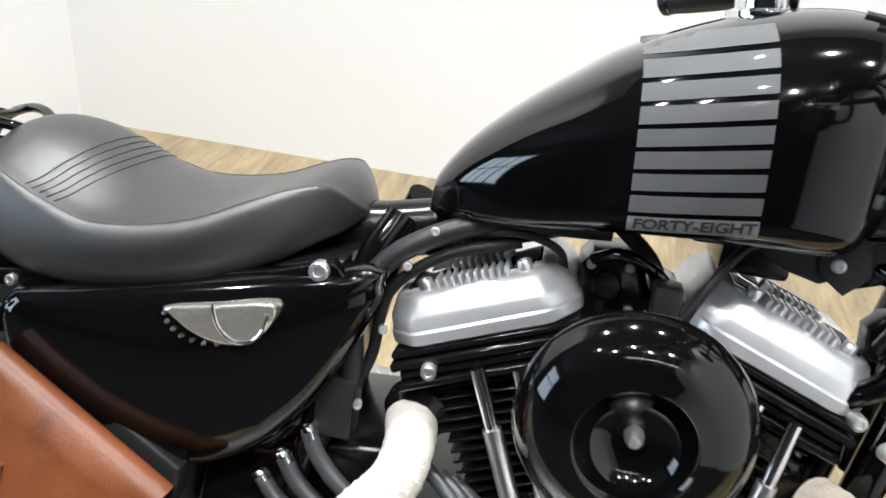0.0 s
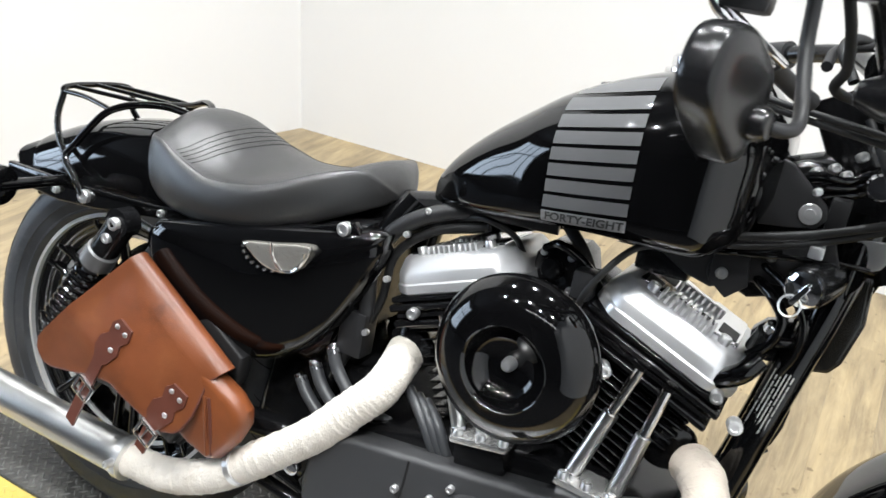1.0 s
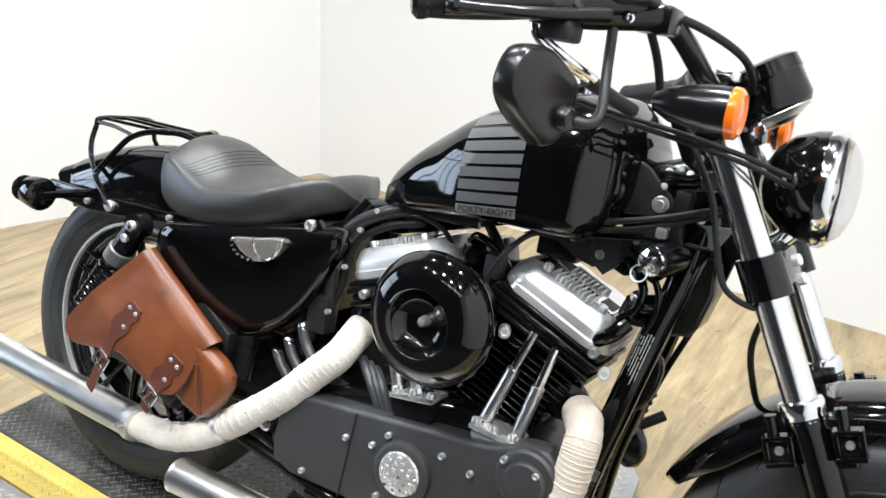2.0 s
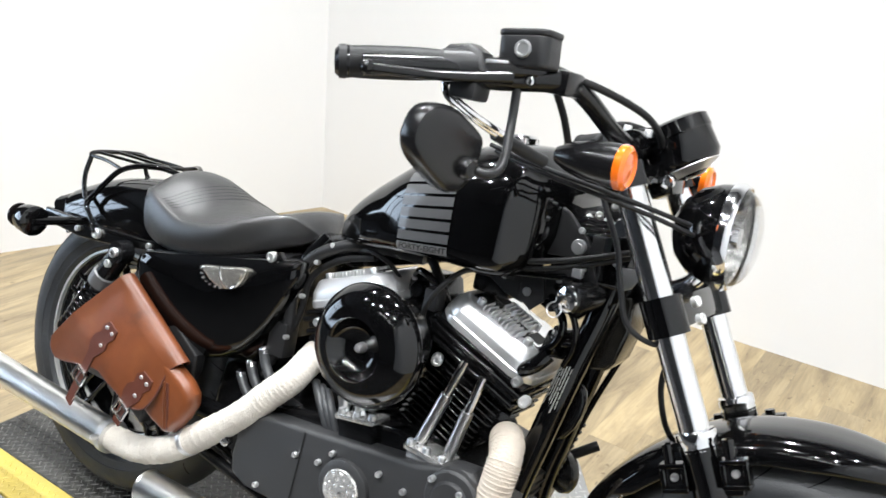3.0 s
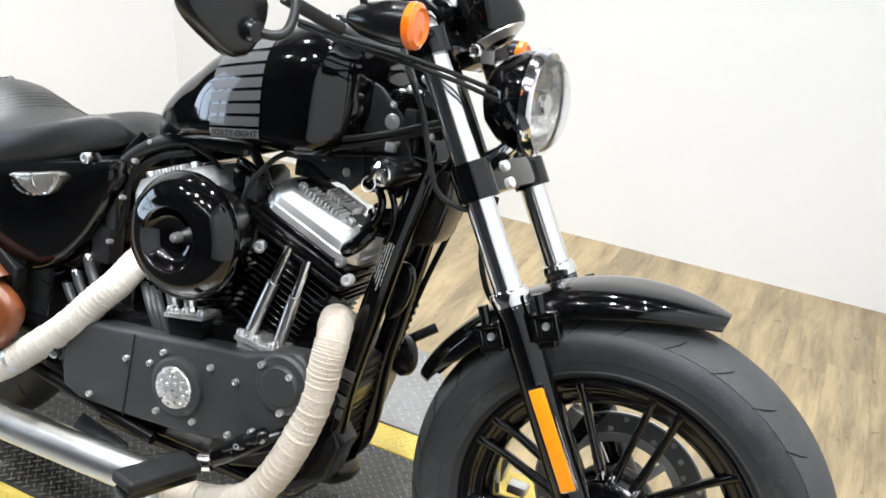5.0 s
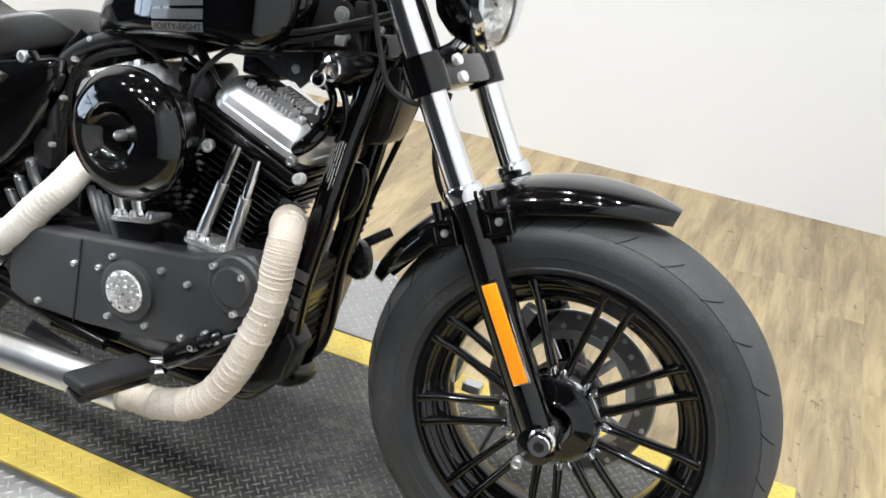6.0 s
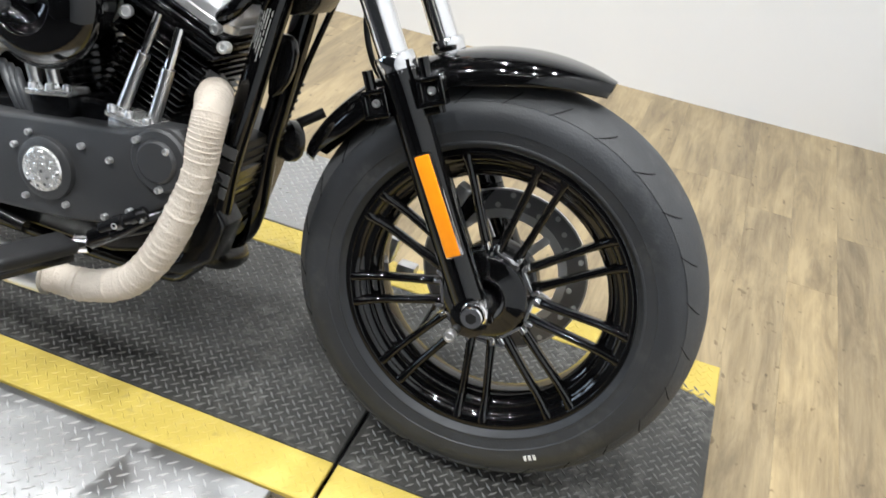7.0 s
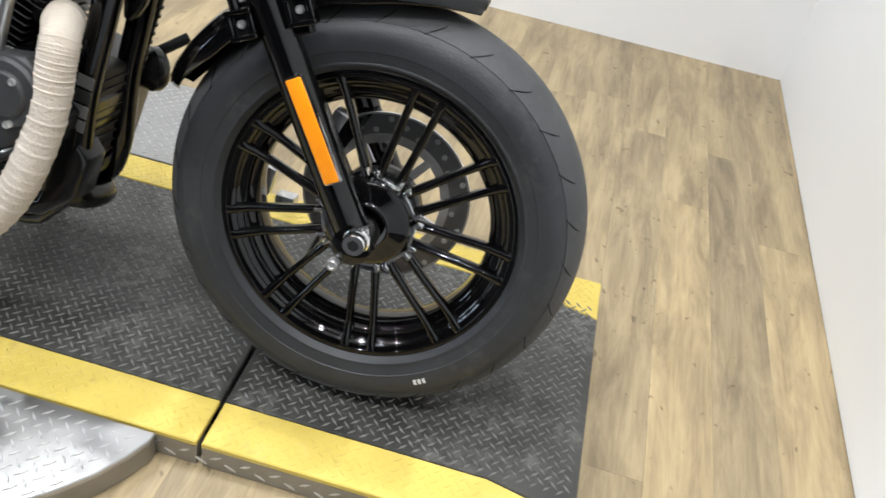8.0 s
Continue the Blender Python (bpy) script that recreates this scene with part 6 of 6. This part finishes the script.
for side in (-1, 1):
    cl = b("bar_clamp", lathe([(0.013, -0.014), (0.024, -0.013), (0.025, -0.010), (0.025, 0.010), (0.024, 0.013), (0.013, 0.014)], (1.10, 0.045 * side, 0.972), (0, 1, 0), 24), GLOSS, "gloss black handlebar clamp")
    for dx in (-0.016, 0.016):
        bolt((1.10 + dx, 0.045 * side, 0.996), (0, 0, 1), 0.006, 0.006, cl)
b("cable_clip", torus_profile([(0.0155, -0.004), (0.0155, 0.004), (0.0125, 0.004), (0.0125, -0.004)], (1.062, -0.255, 1.034), 20), SATIN, "black cable clip")
b("gauge_bracket", slab([(1.115, 0.935), (1.135, 0.965), (1.16, 0.955), (1.165, 0.92), (1.14, 0.905)], -0.035, 0.035, 0.006), GLOSS, "gloss black gauge bracket")
bolt((1.158, -0.04, 0.935), (0.1, -1, 0), 0.010, 0.006, bike, CHROME)
b("headlight_stalk", tube([(1.19, 0.0, 0.78), (1.215, 0.0, 0.80), (1.232, 0.005, 0.825)], 0.013, 14, 4), CHROME, "chrome headlight mount")
b("side_stand", tube([(0.80, 0.09, 0.20), (0.815, 0.17, 0.14), (0.83, 0.262, 0.078)], 0.011, 12, 4), SATIN, "black side stand under the frame")

# footpeg
PEG0, PEG1 = Vector((0.897, -0.222, 0.268)), Vector((0.865, -0.335, 0.268))
pd = (PEG1 - PEG0).normalized()
pm = Matrix(((pd.x, -pd.y, 0, (PEG0.x + PEG1.x) / 2), (pd.y, pd.x, 0, (PEG0.y + PEG1.y) / 2), (0, 0, 1, 0.268), (0, 0, 0, 1)))
pg = b("footpeg", box(-0.060, 0.060, -0.026, 0.026, -0.009, 0.010, 0.008, m=pm, segs=4), RUBBER2, "black rubber forward footpeg")
b("peg_base", box(-0.058, 0.058, -0.018, 0.018, -0.024, -0.011, 0.004, m=pm), SATIN, "", pg)
bolt(PEG0.lerp(PEG1, 0.75) + Vector((0.0, 0, -0.026)), (0, 0, -1), 0.007, 0.005, pg)
b("peg_pivot", lathe([(0.006, -0.012), (0.014, -0.010), (0.014, 0.010), (0.006, 0.012)], (0.908, -0.205, 0.264), (0.9, 0.3, 0.2), 16), CHROME, "chrome footpeg pivot")
b("peg_arm", tube([(0.91, -0.20, 0.264), (0.945, -0.185, 0.285), (0.985, -0.165, 0.315), (1.02, -0.13, 0.335)], 0.011, 12, 5), SATIN, "black footpeg arm")
b("brake_pedal", tube([(0.93, -0.195, 0.292), (0.96, -0.185, 0.312), (0.99, -0.172, 0.328)], 0.009, 12, 4), SATIN, "black brake pedal arm")

for p, q, r0, m0 in (((0.915, -0.197, 0.272), (0.942, -0.186, 0.288), 0.013, GLOSS), ((0.938, -0.190, 0.296), (0.985, -0.172, 0.330), 0.008, GLOSS), ((0.945, -0.182, 0.282), (1.0, -0.160, 0.305), 0.0065, SATIN), ((0.952, -0.192, 0.306), (0.962, -0.189, 0.312), 0.0115, SATIN), ((0.972, -0.184, 0.318), (0.980, -0.181, 0.324), 0.0105, SATIN)):
    b("brake_linkage", tube([p, q], r0, 14, 0), m0, "black brake pedal linkage")
for p in ((0.956, -0.198, 0.306), (0.985, -0.178, 0.318)):
    bolt(p, (0.2, -1, 0.2), 0.005, 0.006, bike)

# ---- saddlebag ----
BAGM = BIKE @ Matrix.Translation((0.30, -0.20, 0.43))
bag = thing("saddlebag", "tan leather saddlebag with two dark buckled straps", "saddlebag", BAGM)


def bagpart(name, bm, material, label="", parent=None, angle=38):
    o = part(name, bm, material, parent or bag, label, angle)
    if parent is None:
        o.matrix_local = Matrix.Translation((-0.30, 0.20, -0.43))
    return o


R0, DD, PP = Vector((0.258, 0, 0.545)), Vector((0.845, 0, -0.535)), Vector((-0.535, 0, -0.845))


def bag_at(d, p, y):
    return R0 + DD * d + PP * p + Vector((0, y, 0))


def front_y(d, p):
    """The flap's front, leaning out towards its lower edge, with a soft belly."""
    return -0.196 - 0.25 * min(p, 0.13) - 0.02 * max(0, p - 0.13) - 0.006 * math.sin(math.pi * min(1, max(0, d / 0.22)))


LOW = [(-0.03, 0.215), (-0.02, 0.232), (0.0, 0.237), (0.016, 0.228), (0.04, 0.205), (0.058, 0.188), (0.085, 0.161), (0.107, 0.146), (0.142, 0.141), (0.178, 0.134), (0.20, 0.130), (0.208, 0.127), (0.215, 0.116)]
END = [(0.0, -0.003), (0.03, -0.010), (0.055, 0.0), (0.08, 0.009), (0.105, 0.011), (0.125, 0.004)]
bm = bmesh.new()
grid_o, grid_i, edge_low, edge_end = [], [], [], []
ND, NP = 30, 26
for i in range(ND + 1):
    ro, ri = [], []
    d0 = -0.03 + 0.245 * i / ND
    low = float(np.interp(d0, [q[0] for q in LOW], [q[1] for q in LOW]))
    for j in range(NP + 1):
        t = j / NP
        if t < 0.3:
            phi = t / 0.3 * math.pi
            y, p = -0.1825 + 0.019 * math.cos(phi), 0.021 * (1 - math.sin(phi))
            nv = -PP * math.sin(phi) + Vector((0, math.cos(phi), 0))
        else:
            p = 0.022 + (low - 0.022) * (t - 0.3) / 0.7
            y = front_y(d0, p) - 0.0
            nv = Vector((0, -1, 0))
        d = d0 + (0.03 * (1 - min(1, p / 0.2)) * max(0, (0.06 - d0) / 0.09))
        d += float(np.interp(p, [q[0] for q in END], [q[1] for q in END])) * ((d0 + 0.03) / 0.245) ** 5
        q = bag_at(d, p, y)
        ro.append(bm.verts.new(q))
        ri.append(bm.verts.new(q - nv * 0.0038))
        if j == NP:
            edge_low.append(q - nv * 0.0019)
        if i == ND and j >= 7:
            edge_end.append(q - nv * 0.0019)
    grid_o.append(ro)
    grid_i.append(ri)
for i in range(ND):
    for j in range(NP):
        bm.faces.new((grid_o[i][j], grid_o[i + 1][j], grid_o[i + 1][j + 1], grid_o[i][j + 1]))
        bm.faces.new((grid_i[i][j], grid_i[i][j + 1], grid_i[i + 1][j + 1], grid_i[i + 1][j]))
for i in range(ND):
    for j in (0, NP):
        bm.faces.new((grid_o[i][j], grid_i[i][j], grid_i[i + 1][j], grid_o[i + 1][j]))
for j in range(NP):
    for i in (0, ND):
        bm.faces.new((grid_o[i][j], grid_o[i][j + 1], grid_i[i][j + 1], grid_i[i][j]))
bagpart("flap", bm, LEATHER, "tan leather flap folded over the top", angle=60)
for path in (edge_low, edge_end):
    bagpart("burnished_edge", tube(path, 0.0023, 8, 0), LEATHER2, "dark burnished leather edge")
bd = [bag_at(d, p, 0) for d, p in ((0.0, 0.026), (0.20, 0.018), (0.245, 0.012), (0.272, 0.017), (0.286, 0.034), (0.291, 0.070), (0.288, 0.108), (0.276, 0.124), (0.24, 0.135), (0.19, 0.140), (0.10, 0.146), (0.03, 0.16), (0.0, 0.12))]
bagpart("bag_body", slab([(q.x, q.z) for q in bd], -0.166, -0.206, 0.017, segs=6), GUSSET, "tan leather body with folded gusset end")
# A dark bead draws the crease's shade, a tan one the fold's highlight.
bagpart("crease_shade", tube([bag_at(0.222, 0.042, -0.2065), bag_at(0.240, 0.060, -0.2065), bag_at(0.260, 0.082, -0.206), bag_at(0.278, 0.106, -0.203)], 0.0026, 8, 6), LEATHER2, "dark line that draws the shade in the gusset's crease")
bagpart("fold_highlight", tube([bag_at(0.216, 0.046, -0.2065), bag_at(0.234, 0.066, -0.2065), bag_at(0.254, 0.088, -0.206), bag_at(0.273, 0.112, -0.203)], 0.0032, 8, 6), LEATHER, "")
# Hidden plate, sized so that the side cover mirrors black rather than the bag.
bagpart("reflection_plate", slab([(q.x, q.z) for q in [bag_at(d, p, 0) for d, p in ((-0.015, -0.002), (0.205, -0.002), (0.222, 0.03), (0.226, 0.12), (0.22, 0.20), (0.12, 0.225), (0.02, 0.262), (-0.01, 0.25))]], -0.13, -0.158, 0.006), RUBBER2, "hidden black plate that keeps the bag out of the cover's reflection")
bagpart("mount_strap", slab([(q.x, q.z) for q in [bag_at(d, p, 0) for d, p in ((0.03, 0.17), (0.12, 0.14), (0.21, 0.15), (0.215, 0.185), (0.12, 0.195), (0.04, 0.245), (0.02, 0.235))]], -0.156, -0.185, 0.008, segs=3), PLASTIC, "black moulded bag support")
for d, p, plen, tail in ((0.069, 0.096, 0.201, 0.055), (0.190, 0.091, 0.157, 0.022)):
    pts = [(d - 0.014, p - 0.026), (d + 0.012, p - 0.028), (d + 0.019, p - 0.014), (d + 0.014, p), (d + 0.021, p + 0.012), (d + 0.016, p + 0.03), (d + 0.010, p + 0.04), (d + 0.009, plen + tail), (d - 0.009, plen + tail), (d - 0.010, p + 0.04), (d - 0.018, p + 0.028), (d - 0.020, p + 0.012), (d - 0.013, p), (d - 0.020, p - 0.014)]
    pts = [(u + 0.2 * max(0, v - p - 0.02), v) for u, v in pts]
    bm = bmesh.new()
    top = [bm.verts.new(bag_at(u, v, front_y(u, v) - 0.0032)) for u, v in pts]
    bot = [bm.verts.new(bag_at(u, v, front_y(u, v) + 0.0005)) for u, v in pts]
    bm.faces.new(top)
    bm.faces.new(bot[::-1])
    for k in range(len(pts)):
        bm.faces.new((top[k], bot[k], bot[(k + 1) % len(pts)], top[(k + 1) % len(pts)]))
    st = bagpart("strap", bm, LEATHER2, "dark oxblood leather strap")
    for du, dv in ((-0.009, -0.016), (0.008, -0.017), (0.008, 0.014)):
        q = bag_at(d + du, p + dv, front_y(d, p + dv) - 0.0032)
        bagpart("rivet", lathe([(0.0042, -0.001), (0.0042, 0.001), (0.0028, 0.0022), (0.001, 0.0026)], q, (0, -1, -0.2), 12), STEEL, "", st).matrix_local = Matrix.Identity(4)
    c = bag_at(d + 0.2 * max(0, plen - p - 0.032), plen - 0.012, front_y(d, plen) - 0.006)
    fr2 = bmesh.new()
    for a0, a1, c0, c1 in ((-0.017, -0.0125, -0.0155, 0.0155), (0.0125, 0.017, -0.0155, 0.0155), (-0.017, 0.017, -0.0155, -0.011), (-0.017, 0.017, 0.011, 0.0155), (-0.0015, 0.0015, -0.0155, 0.0155)):
        box(a0, a1, -0.0025, 0.0025, c0, c1, 0.001, fr2, Matrix.Translation(c) @ Matrix.Rotation(radians(29), 4, "Y"))
    bagpart("buckle", fr2, CHROME, "chrome strap buckle")
